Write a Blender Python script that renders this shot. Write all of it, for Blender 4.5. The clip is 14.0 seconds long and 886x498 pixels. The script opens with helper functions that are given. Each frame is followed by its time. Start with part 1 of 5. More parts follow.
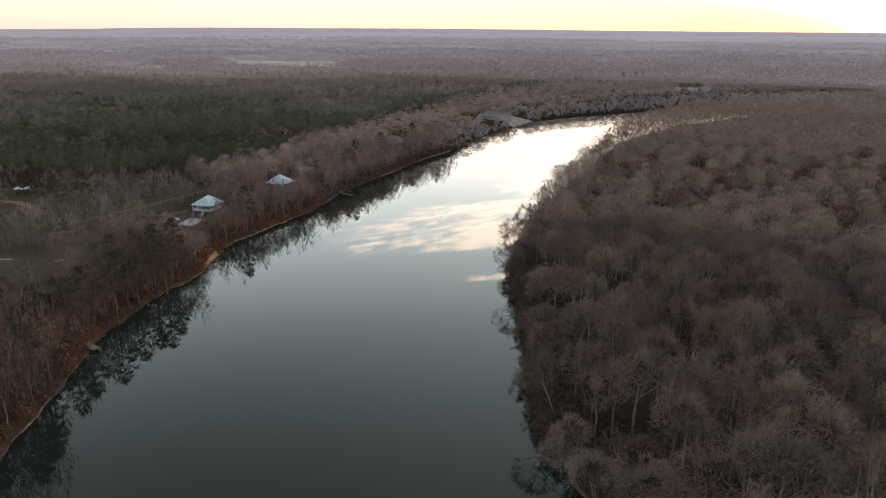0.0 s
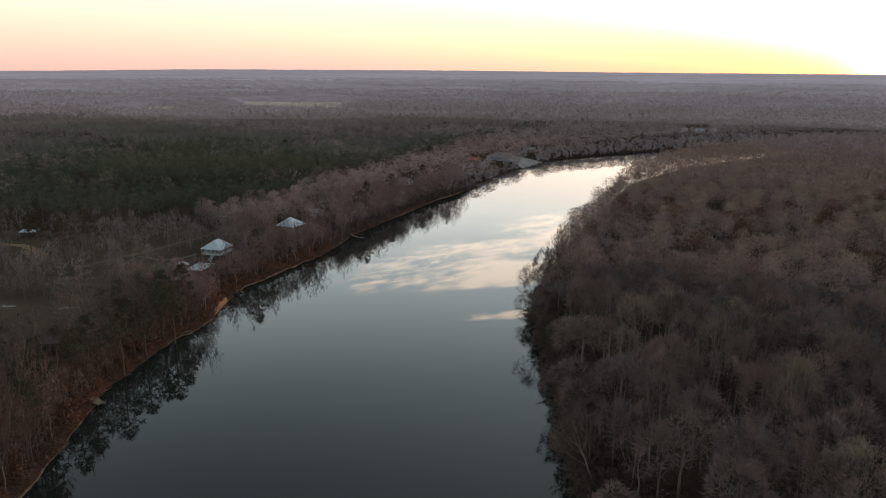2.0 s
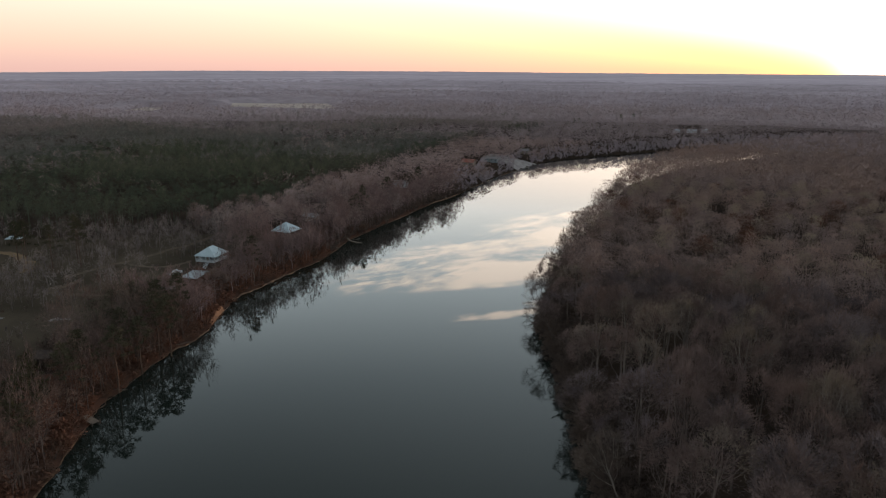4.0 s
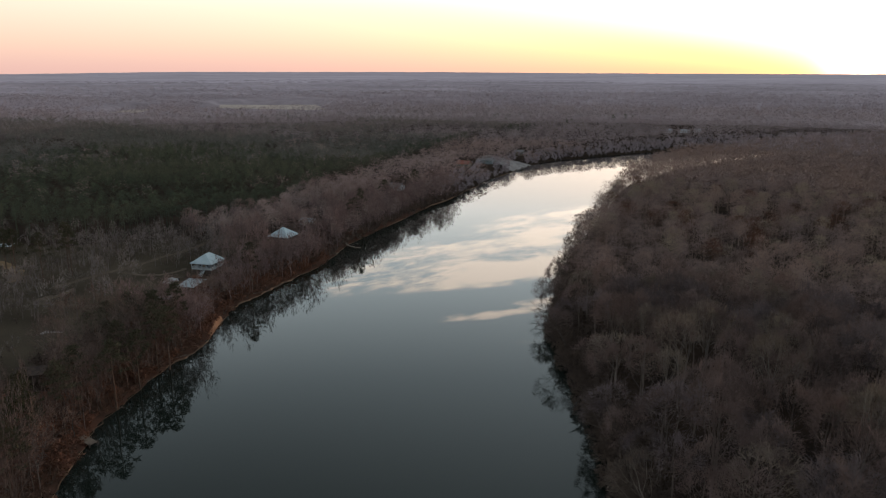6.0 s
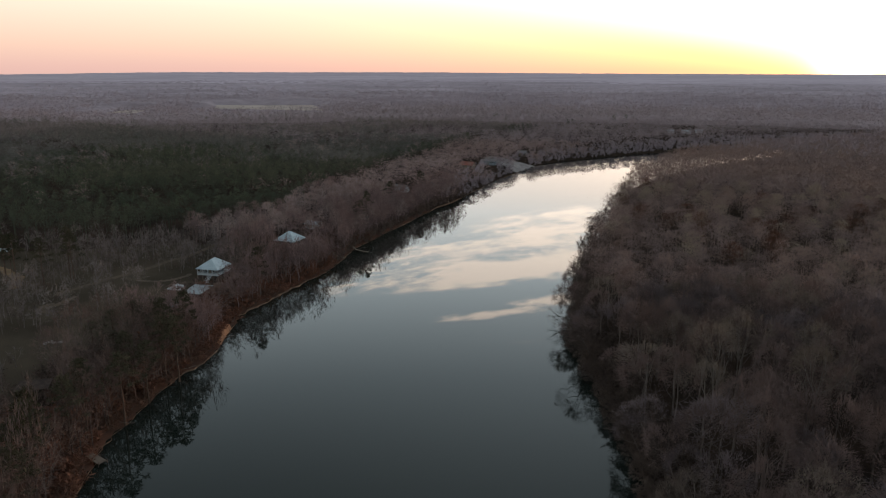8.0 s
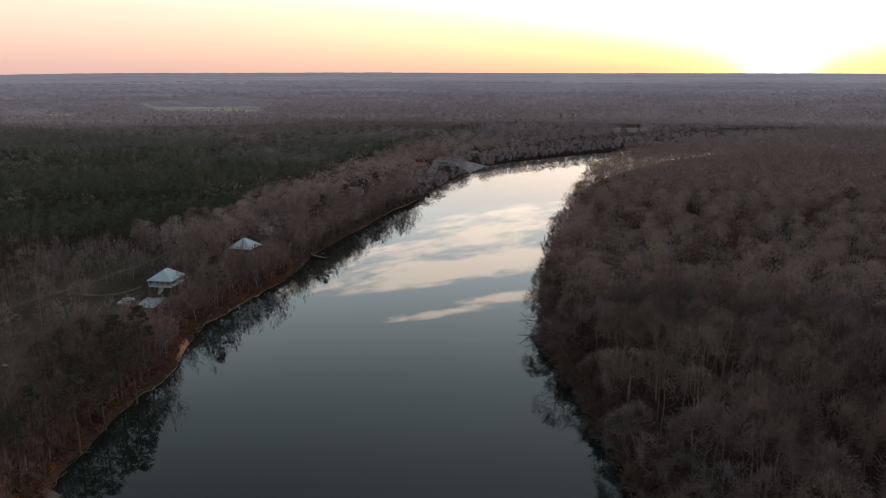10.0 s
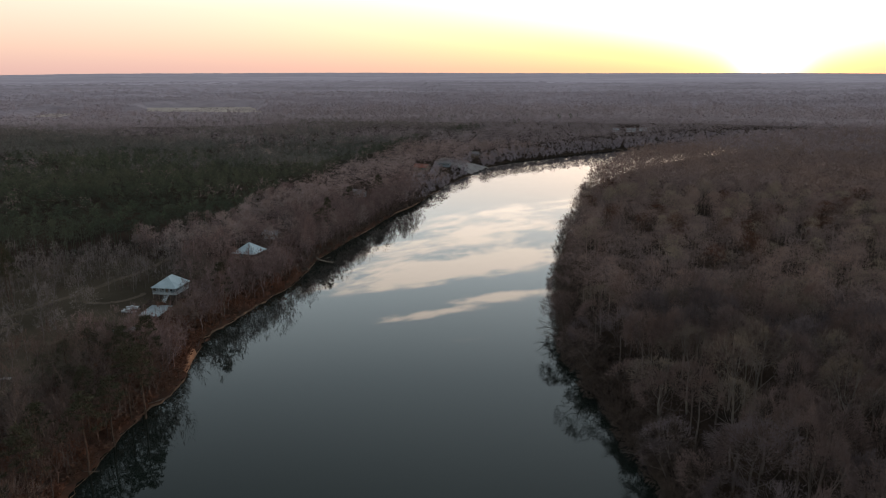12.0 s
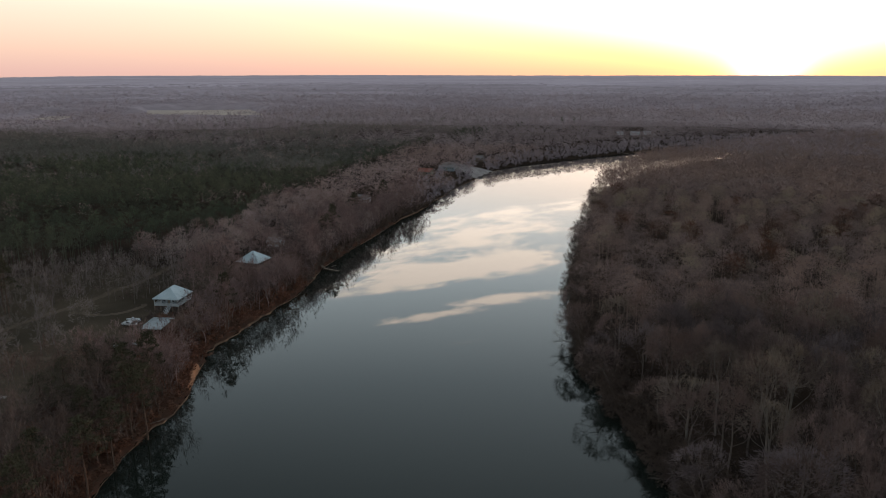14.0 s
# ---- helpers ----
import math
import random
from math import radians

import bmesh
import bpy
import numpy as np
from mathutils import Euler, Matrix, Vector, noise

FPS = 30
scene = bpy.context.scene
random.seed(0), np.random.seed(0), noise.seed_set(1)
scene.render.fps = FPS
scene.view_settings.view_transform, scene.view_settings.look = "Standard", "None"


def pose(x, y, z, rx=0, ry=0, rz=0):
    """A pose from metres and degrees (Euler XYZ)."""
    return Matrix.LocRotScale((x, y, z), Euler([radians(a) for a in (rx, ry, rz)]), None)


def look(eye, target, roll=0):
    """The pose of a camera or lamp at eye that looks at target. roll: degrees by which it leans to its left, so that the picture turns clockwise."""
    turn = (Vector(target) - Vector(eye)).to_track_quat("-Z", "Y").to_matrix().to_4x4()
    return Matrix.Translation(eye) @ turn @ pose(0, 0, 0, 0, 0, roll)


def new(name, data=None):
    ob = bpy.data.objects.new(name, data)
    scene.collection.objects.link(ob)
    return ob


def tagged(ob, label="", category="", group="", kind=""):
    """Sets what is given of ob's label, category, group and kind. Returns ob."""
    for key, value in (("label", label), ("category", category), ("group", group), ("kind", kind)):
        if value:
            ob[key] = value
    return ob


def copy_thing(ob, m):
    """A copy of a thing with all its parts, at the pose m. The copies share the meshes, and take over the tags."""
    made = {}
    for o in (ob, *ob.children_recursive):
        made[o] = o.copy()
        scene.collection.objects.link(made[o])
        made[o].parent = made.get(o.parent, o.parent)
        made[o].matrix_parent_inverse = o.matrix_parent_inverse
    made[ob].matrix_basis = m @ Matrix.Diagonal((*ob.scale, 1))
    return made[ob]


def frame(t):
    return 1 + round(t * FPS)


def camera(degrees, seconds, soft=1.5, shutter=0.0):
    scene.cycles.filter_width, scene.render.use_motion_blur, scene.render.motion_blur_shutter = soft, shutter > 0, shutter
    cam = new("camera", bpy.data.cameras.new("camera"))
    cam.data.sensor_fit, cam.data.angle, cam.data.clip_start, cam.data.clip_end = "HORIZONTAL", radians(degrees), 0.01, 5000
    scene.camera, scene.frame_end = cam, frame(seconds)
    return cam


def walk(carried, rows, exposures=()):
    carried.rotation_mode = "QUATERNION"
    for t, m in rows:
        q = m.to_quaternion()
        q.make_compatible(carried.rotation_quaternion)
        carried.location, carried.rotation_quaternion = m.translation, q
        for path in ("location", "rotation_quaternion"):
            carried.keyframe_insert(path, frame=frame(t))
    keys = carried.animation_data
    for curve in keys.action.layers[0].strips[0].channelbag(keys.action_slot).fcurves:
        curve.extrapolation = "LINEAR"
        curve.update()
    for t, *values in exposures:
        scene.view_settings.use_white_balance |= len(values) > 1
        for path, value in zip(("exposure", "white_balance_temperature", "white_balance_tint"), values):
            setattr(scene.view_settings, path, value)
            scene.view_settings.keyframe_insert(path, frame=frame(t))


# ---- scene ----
# ---------------------------------------------------------------- camera
cam = camera(63.0, 14.0, 1.05)
PATH = [
    (0.0, pose(0.00, 0.00, 100.00, 72.83, -0.43, -0.00)),
    (0.5, pose(-1.53, 2.68, 100.00, 72.82, -0.46, 0.07)),
    (1.0, pose(-3.13, 5.35, 100.07, 73.60, -0.42, 0.11)),
    (1.5, pose(-4.79, 7.99, 100.13, 75.61, -0.48, 0.19)),
    (2.0, pose(-6.41, 10.57, 100.10, 75.90, -0.44, 0.22)),
    (2.5, pose(-8.10, 13.08, 100.00, 75.92, -0.49, 0.14)),
    (3.0, pose(-9.90, 15.50, 99.93, 75.94, -0.37, -0.35)),
    (3.2, pose(-10.61, 16.43, 99.93, 75.95, -0.36, -0.47)),
    (5.5, pose(-18.79, 27.13, 100.00, 76.02, -0.26, -1.58)),
    (6.0, pose(-20.71, 29.60, 99.92, 76.03, -0.20, -1.86)),
    (6.5, pose(-22.72, 31.98, 99.83, 76.04, -0.24, -2.00)),
    (7.0, pose(-24.74, 34.38, 99.73, 76.05, -0.23, -2.12)),
    (9.3, pose(-34.03, 45.67, 99.45, 76.06, -0.09, -3.45)),
    (9.5, pose(-34.84, 46.65, 99.42, 76.06, -0.08, -4.35)),
    (10.0, pose(-37.02, 48.95, 99.36, 76.06, -0.03, -6.79)),
    (10.5, pose(-39.10, 51.25, 99.36, 76.06, -0.01, -7.45)),
    (11.0, pose(-41.04, 53.57, 99.30, 76.04, 0.03, -7.44)),
    (11.5, pose(-42.78, 55.88, 99.35, 76.03, 0.03, -7.41)),
    (12.0, pose(-44.33, 58.20, 99.41, 76.07, 0.03, -7.39)),
    (12.5, pose(-45.60, 60.69, 99.51, 76.11, 0.06, -7.40)),
    (13.0, pose(-46.54, 63.31, 99.67, 76.14, 0.06, -7.42)),
    (13.5, pose(-47.23, 66.03, 99.85, 76.19, 0.04, -7.41)),
    (14.0, pose(-47.73, 68.85, 100.06, 76.24, 0.02, -7.43)),
]

walk(cam, PATH, exposures=[(0.0, 0.88, 7100, 26), (1.0, 0.8, 7100, 26), (1.6, 0.51, 7000, 26), (3.0, 0.23, 6800, 26), (7.0, 0.15, 6750, 26), (9.5, 0.08, 6700, 26),
                           (10.5, 0.1, 6700, 26), (14.0, 0.08, 6700, 26)])

# ---------------------------------------------------------------- sky and sun
SUN_AZ, SUN_EL = radians(31.1), radians(1.3)
SUN_WAY = Vector((math.sin(SUN_AZ) * math.cos(SUN_EL), math.cos(SUN_AZ) * math.cos(SUN_EL), math.sin(SUN_EL)))


class Nodes:
    """Short way to wire a node tree."""

    def __init__(self, tree):
        self.tree, self.n, self.l = tree, tree.nodes, tree.links
        self.n.clear()

    def add(self, kind, **kw):
        node = self.n.new(kind)
        for key, value in kw.items():
            if key == "op":
                node.operation = value
            elif key == "blend":
                node.data_type, node.blend_type = "RGBA", value
            elif key == "dims":
                node.noise_dimensions = value
        return node

    def set(self, socket, value):
        if isinstance(value, bpy.types.NodeSocket):
            self.l.new(value, socket)
        else:
            socket.default_value = value

    def math(self, op, a, b=0.0, c=0.0, clamp=False):
        m = self.add("ShaderNodeMath", op=op)
        m.use_clamp = clamp
        for s, value in zip(m.inputs, (a, b, c)):
            self.set(s, value)
        return m.outputs[0]

    def mix(self, fac, a, b, blend="MIX"):
        m = self.add("ShaderNodeMix", blend=blend)
        self.set(m.inputs[0], fac), self.set(m.inputs[6], a), self.set(m.inputs[7], b)
        return m.outputs[2]

    def noise(self, vector, scale, detail=3.0, rough=0.55):
        m = self.add("ShaderNodeTexNoise")
        self.set(m.inputs["Vector"], vector)
        m.inputs["Scale"].default_value, m.inputs["Detail"].default_value, m.inputs["Roughness"].default_value = scale, detail, rough
        return m.outputs["Fac"]

    def step(self, value, low, high):
        m = self.add("ShaderNodeMapRange")
        m.interpolation_type = "SMOOTHSTEP"
        self.set(m.inputs[0], value)
        m.inputs[1].default_value, m.inputs[2].default_value = low, high
        return m.outputs[0]


def rgb(r, g, b):
    return (r, g, b, 1.0)


def build_sky():
    world = bpy.data.worlds.new("sunset_sky")
    scene.world = world
    world.use_nodes = True
    k = Nodes(world.node_tree)
    sky = k.add("ShaderNodeTexSky")
    sky.sky_type, sky.sun_disc = "NISHITA", False
    sky.sun_elevation, sky.sun_rotation = SUN_EL, SUN_AZ
    sky.altitude, sky.air_density, sky.dust_density, sky.ozone_density = 60, 1.0, 2.0, 1.5
    base = k.add("ShaderNodeBackground")
    k.set(base.inputs[0], sky.outputs[0])
    base.inputs[1].default_value = 0.06
    # evening haze: a peach band at the horizon, cream above it, grey-blue overhead
    co = k.add("ShaderNodeTexCoord").outputs["Generated"]
    sep = k.add("ShaderNodeSeparateXYZ")
    k.set(sep.inputs[0], co)
    x, y, z = sep.outputs
    el = k.math("MULTIPLY", k.math("ARCSINE", z), 180 / math.pi)
    az = k.math("MULTIPLY", k.math("ARCTAN2", x, y), 180 / math.pi)
    ramp = k.add("ShaderNodeValToRGB")
    k.set(ramp.inputs[0], k.math("DIVIDE", k.math("ADD", el, 5.0), 95.0, clamp=True))
    stops = [(-5, (0.35, 0.26, 0.24)), (0.0, (0.76, 0.53, 0.44)), (1.6, (0.86, 0.66, 0.50)), (4.5, (0.95, 0.85, 0.66)), (7.5, (1.4, 1.38, 1.16)),
             (11, (1.5, 1.74, 1.6)), (16, (1.05, 1.40, 1.39)), (24, (0.64, 0.885, 0.90)), (36, (0.33, 0.445, 0.445)), (60, (0.36, 0.43, 0.47)), (90, (0.38, 0.45, 0.50))]
    while len(ramp.color_ramp.elements) < len(stops):
        ramp.color_ramp.elements.new(0.5)
    for e, (deg, c) in zip(ramp.color_ramp.elements, stops):
        e.position, e.color = (deg + 5) / 95, rgb(*c)
    # glow round the sun
    dot = k.add("ShaderNodeVectorMath", op="DOT_PRODUCT")
    k.set(dot.inputs[0], co)
    dot.inputs[1].default_value = SUN_WAY
    ang = k.math("MULTIPLY", k.math("ARCCOSINE", k.math("MINIMUM", dot.outputs["Value"], 1.0)), 180 / math.pi)
    core = k.math("EXPONENT", k.math("MULTIPLY", k.math("POWER", k.math("DIVIDE", ang, 1.7), 2.0), -1.0))
    near = k.math("EXPONENT", k.math("MULTIPLY", k.math("DIVIDE", ang, 3.2), -1.0))
    glow = k.mix(1.0, k.mix(core, rgb(0, 0, 0), rgb(2.0, 2.0, 2.2)), k.mix(near, rgb(0, 0, 0), rgb(1.4, 0.9, 0.25)), "ADD")
    # the yellow side of the sky, towards the sun, paling to cream higher up
    gold = k.add("ShaderNodeValToRGB")
    k.set(gold.inputs[0], k.math("DIVIDE", k.math("ADD", el, 5.0), 20.0, clamp=True))
    golds = [(-5, (0.5, 0.3, 0.2)), (0.0, (1.12, 0.66, 0.33)), (1.3, (1.25, 0.90, 0.42)), (2.8, (1.35, 1.22, 0.56)), (5.0, (1.45, 1.4, 0.75)), (15.0, (1.5, 1.6, 1.3))]
    while len(gold.color_ramp.elements) < len(golds):
        gold.color_ramp.elements.new(0.5)
    for e, (deg, c) in zip(gold.color_ramp.elements, golds):
        e.position, e.color = (deg + 5) / 20, rgb(*c)
    turned = k.math("ABSOLUTE", k.math("MULTIPLY", k.math("SUBTRACT", k.math("ARCTAN2", x, y), SUN_AZ), 180 / math.pi))
    wide = k.math("EXPONENT", k.math("MULTIPLY", k.math("POWER", k.math("DIVIDE", turned, 27.0), 2.0), -1.0))
    wide = k.math("MULTIPLY", wide, k.math("SUBTRACT", 1.0, k.step(el, 7.0, 13.0)))
    pale = k.step(k.math("SUBTRACT", el, k.math("ADD", 1.0, k.math("SQRT", turned))), -3.2, 0.5)
    clear = k.mix(wide, ramp.outputs[0], k.mix(pale, gold.outputs[0], rgb(1.75, 1.75, 1.45)))
    # thin banded clouds, lit cream from below
    flat = k.add("ShaderNodeCombineXYZ")
    tilt = k.math("ADD", el, k.math("MULTIPLY", az, 0.125))
    k.set(flat.inputs[0], k.math("MULTIPLY", az, 0.20)), k.set(flat.inputs[1], k.math("MULTIPLY", tilt, 1.0))
    n1 = k.noise(flat.outputs[0], 0.9, 5.0, 0.62)
    n2 = k.noise(flat.outputs[0], 3.2, 4.0, 0.65)
    total = None
    for caz, cel, waz, wel, power in ((10.5, 12.7, 6.5, 1.1, 0.66), (10.0, 15.0, 8.0, 0.85, 0.84), (7.0, 16.2, 7.0, 0.60, 0.50), (12.4, 17.6, 4.4, 0.42, 0.78), (6.4, 19.0, 4.2, 0.36, 0.78),
                                      (14.0, 10.6, 9.0, 0.7, 0.40), (-3.0, 16.4, 7.0, 0.9, 0.42), (0.0, 14.4, 7.0, 0.7, 0.36), (9.0, 21.2, 3.0, 0.25, 0.30), (-14.0, 14.0, 10.0, 2.0, 0.4), (30.0, 15.0, 9.0, 2.0, 0.5)):
        u = k.math("POWER", k.math("ABSOLUTE", k.math("DIVIDE", k.math("SUBTRACT", az, caz), waz)), 2.0)
        w = k.math("ADD", tilt, -cel - 0.125 * caz)
        w = k.math("POWER", k.math("ABSOLUTE", k.math("DIVIDE", w, wel)), 2.0)
        g = k.math("MULTIPLY", k.math("EXPONENT", k.math("MULTIPLY", k.math("ADD", u, w), -1.0)), power)
        total = g if total is None else k.math("ADD", total, g)
    ragged = k.math("ADD", k.math("MULTIPLY", k.math("SUBTRACT", n1, 0.5), 1.7), k.math("MULTIPLY", k.math("SUBTRACT", n2, 0.5), 0.9))
    cloud = k.math("MULTIPLY", k.step(k.math("ADD", total, k.math("MULTIPLY", ragged, k.step(total, 0.02, 0.35))), 0.16, 0.70), 0.95)
    sheet = k.mix(cloud, clear, rgb(2.6, 2.5, 2.0))
    # the sky fades away from the sun's side
    side = k.math("COSINE", k.math("SUBTRACT", k.math("ARCTAN2", x, y), SUN_AZ))
    fade = k.add("ShaderNodeVectorMath", op="SCALE")
    k.set(fade.inputs[0], sheet), k.set(fade.inputs["Scale"], k.math("MULTIPLY", k.math("ADD", 0.88, k.math("MULTIPLY", side, 0.15)),
                                                          k.math("SUBTRACT", 1.0, k.math("MULTIPLY", k.math("MULTIPLY", k.step(el, 14.0, 34.0), k.step(k.math("MULTIPLY", az, -1.0), -12.0, 26.0)), 0.42))))
    sheet = fade.outputs[0]
    haze = k.add("ShaderNodeBackground")
    k.set(haze.inputs[0], k.mix(1.0, sheet, glow, "ADD"))
    haze.inputs[1].default_value = 1.0
    both = k.add("ShaderNodeAddShader")
    k.set(both.inputs[0], base.outputs[0]), k.set(both.inputs[1], haze.outputs[0])
    k.set(k.add("ShaderNodeOutputWorld").inputs[0], both.outputs[0])


build_sky()
sun = new("sun", bpy.data.lights.new("sun", "SUN"))
sun.data.energy, sun.data.angle, sun.data.color = 2.0, radians(0.8), (1.0, 0.52, 0.24)
sun.matrix_world = look(SUN_WAY * 500, (0, 0, 0))


# ---------------------------------------------------------------- materials
def surface(name, c1, c2, scale=0.2, fine=3.0, grain=0.35, rough=0.9, bump=0.0, metal=0.0, rand=0.0, spec=0.0, stretch=(1, 1, 1)):
    """Two colours that drift at one scale, with grain at a finer one."""
    m = bpy.data.materials.new(name)
    m.use_nodes = True
    k = Nodes(m.node_tree)
    where = k.add("ShaderNodeNewGeometry").outputs["Position"]
    if stretch != (1, 1, 1):
        mp = k.add("ShaderNodeVectorMath", op="MULTIPLY")
        k.set(mp.inputs[0], where)
        mp.inputs[1].default_value = stretch
        where = mp.outputs[0]
    big = k.step(k.noise(where, scale, 3.0), 0.32, 0.68)
    small = k.noise(where, fine, 4.0, 0.65)
    colour = k.mix(big, rgb(*c1), rgb(*c2))
    level = k.math("ADD", 1 - grain, k.math("MULTIPLY", small, 2 * grain))
    if rand:
        level = k.math("MULTIPLY", level, k.math("ADD", 1 - rand, k.math("MULTIPLY", k.add("ShaderNodeObjectInfo").outputs["Random"], 2 * rand)))
    vm = k.add("ShaderNodeVectorMath", op="SCALE")
    k.set(vm.inputs[0], colour), k.set(vm.inputs["Scale"], level)
    b = k.add("ShaderNodeBsdfPrincipled")
    k.set(b.inputs["Base Color"], vm.outputs[0])
    b.inputs["Roughness"].default_value, b.inputs["Metallic"].default_value, b.inputs["Specular IOR Level"].default_value = rough, metal, spec
    if bump:
        bp = k.add("ShaderNodeBump")
        bp.inputs["Strength"].default_value, bp.inputs["Distance"].default_value = bump, 0.15
        k.set(bp.inputs["Height"], small)
        k.set(b.inputs["Normal"], bp.outputs[0])
    k.set(k.add("ShaderNodeOutputMaterial").inputs[0], b.outputs[0])
    return m


def water_surface():
    m = bpy.data.materials.new("river_water")
    m.use_nodes = True
    k = Nodes(m.node_tree)
    where = k.add("ShaderNodeNewGeometry").outputs["Position"]
    b = k.add("ShaderNodeBsdfPrincipled")
    k.set(b.inputs["Base Color"], k.mix(k.noise(where, 0.02, 3.0), rgb(0.008, 0.0125, 0.0105), rgb(0.012, 0.0165, 0.0135)))
    b.inputs["IOR"].default_value = 1.333
    k.set(b.inputs["Roughness"], k.math("MULTIPLY", k.step(k.noise(where, 0.012, 3.0), 0.5, 0.75), 0.02))
    long = k.add("ShaderNodeVectorMath", op="MULTIPLY")
    k.set(long.inputs[0], where)
    long.inputs[1].default_value = (0.35, 1.0, 1.0)
    h = k.math("ADD", k.noise(long.outputs[0], 0.55, 3.0), k.math("MULTIPLY", k.noise(where, 2.2, 2.0), 0.25))
    gust = k.step(k.noise(long.outputs[0], 0.022, 3.0), 0.5, 0.72)
    bp = k.add("ShaderNodeBump")
    k.set(bp.inputs["Strength"], k.math("ADD", 0.0022, k.math("MULTIPLY", gust, 0.009)))
    bp.inputs["Distance"].default_value = 0.12
    k.set(bp.inputs["Height"], h)
    k.set(b.inputs["Normal"], bp.outputs[0])
    k.set(k.add("ShaderNodeOutputMaterial").inputs[0], b.outputs[0])
    return m


def glass_pane():
    m = bpy.data.materials.new("window_glass")
    m.use_nodes = True
    k = Nodes(m.node_tree)
    b = k.add("ShaderNodeBsdfPrincipled")
    b.inputs["Base Color"].default_value, b.inputs["Roughness"].default_value = rgb(0.02, 0.025, 0.03), 0.06
    k.set(k.add("ShaderNodeOutputMaterial").inputs[0], b.outputs[0])
    return m


WATER = water_surface()
GLASS = glass_pane()
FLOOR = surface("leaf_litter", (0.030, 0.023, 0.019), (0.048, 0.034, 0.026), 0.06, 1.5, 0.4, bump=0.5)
BANK = surface("red_leaf_litter", (0.090, 0.046, 0.032), (0.062, 0.038, 0.029), 0.12, 1.8, 0.4, bump=0.6)
LAWN = surface("winter_grass", (0.050, 0.042, 0.031), (0.078, 0.063, 0.046), 0.035, 2.2, 0.4, bump=0.3)
DIRT = surface("sandy_dirt", (0.115, 0.09, 0.07), (0.085, 0.068, 0.053), 0.2, 2.0, 0.3, bump=0.3)
TAN = surface("tan_dirt", (0.19, 0.13, 0.08), (0.14, 0.10, 0.065), 0.2, 2.0, 0.3, bump=0.3)
CLAY = surface("damp_clay_edge", (0.165, 0.104, 0.070), (0.085, 0.057, 0.043), 0.3, 2.5, 0.5, bump=0.6)
EARTH = surface("bare_clay_bank", (0.30, 0.155, 0.092), (0.19, 0.105, 0.068), 0.3, 2.5, 0.5, bump=0.6)
SAND = surface("river_sand", (0.12, 0.098, 0.078), (0.07, 0.056, 0.044), 0.25, 2.0, 0.35, bump=0.4)
GRAVEL = surface("pale_gravel", (0.26, 0.245, 0.24), (0.18, 0.165, 0.16), 0.2, 1.5, 0.4, bump=0.6)
STRAW = surface("straw_field", (0.44, 0.375, 0.325), (0.37, 0.315, 0.275), 0.01, 0.4, 0.2)
BARK = surface("grey_bark", (0.09, 0.074, 0.067), (0.13, 0.108, 0.096), 0.5, 6.0, 0.35, rand=0.25)
PALE_BARK = surface("pale_sycamore_bark", (0.19, 0.166, 0.146), (0.13, 0.113, 0.10), 0.6, 5.0, 0.3, rand=0.15)
PINE_BARK = surface("pine_bark", (0.075, 0.052, 0.042), (0.11, 0.075, 0.058), 0.6, 6.0, 0.35)
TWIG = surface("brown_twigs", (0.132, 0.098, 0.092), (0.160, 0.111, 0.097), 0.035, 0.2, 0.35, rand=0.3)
TWIG_MAUVE = surface("mauve_grey_twigs", (0.112, 0.091, 0.093), (0.142, 0.113, 0.112), 0.035, 0.2, 0.5, rand=0.3)
TWIG_TOP = surface("beige_twig_ends", (0.165, 0.132, 0.104), (0.14, 0.112, 0.096), 0.05, 0.25, 0.5, rand=0.25)
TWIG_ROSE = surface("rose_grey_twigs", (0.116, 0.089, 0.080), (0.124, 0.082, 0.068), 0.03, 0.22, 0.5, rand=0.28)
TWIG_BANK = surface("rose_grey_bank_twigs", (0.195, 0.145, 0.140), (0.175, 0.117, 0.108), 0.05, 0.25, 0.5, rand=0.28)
TWIG_RUST = surface("rust_leaves", (0.150, 0.070, 0.046), (0.09, 0.056, 0.042), 0.12, 0.9, 0.5, rand=0.25)
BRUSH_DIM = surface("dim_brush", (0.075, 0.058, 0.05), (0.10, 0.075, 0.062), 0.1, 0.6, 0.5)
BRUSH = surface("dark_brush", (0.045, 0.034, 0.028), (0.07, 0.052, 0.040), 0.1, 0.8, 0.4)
BRUSH_ROSE = surface("grey_brush", (0.085, 0.066, 0.058), (0.115, 0.082, 0.068), 0.1, 0.8, 0.4)
# two tree tones, lifted above TWIG to paint in the haze of distance
TWIG_HAZED = surface("hazed_brown_twigs", (0.208, 0.156, 0.147), (0.243, 0.172, 0.149), 0.022, 0.13, 0.35)
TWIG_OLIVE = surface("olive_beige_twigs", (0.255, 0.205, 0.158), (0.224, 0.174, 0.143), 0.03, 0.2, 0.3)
# horizon haze painted into the twig colour, the palest step
TWIG_HAZE_LAST = surface("twigs_horizon_haze", (0.46, 0.405, 0.45), (0.39, 0.342, 0.378), 0.005, 0.04, 0.35, stretch=(0.35, 1, 1))
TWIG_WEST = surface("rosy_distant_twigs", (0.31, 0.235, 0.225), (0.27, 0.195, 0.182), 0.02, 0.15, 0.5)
TWIG_YARD = surface("dull_grey_twigs", (0.175, 0.148, 0.140), (0.142, 0.115, 0.107), 0.05, 0.25, 0.55, rand=0.3)
TWIG_SILVER = surface("silvery_twigs", (0.21, 0.181, 0.172), (0.178, 0.149, 0.140), 0.05, 0.25, 0.45, rand=0.25)
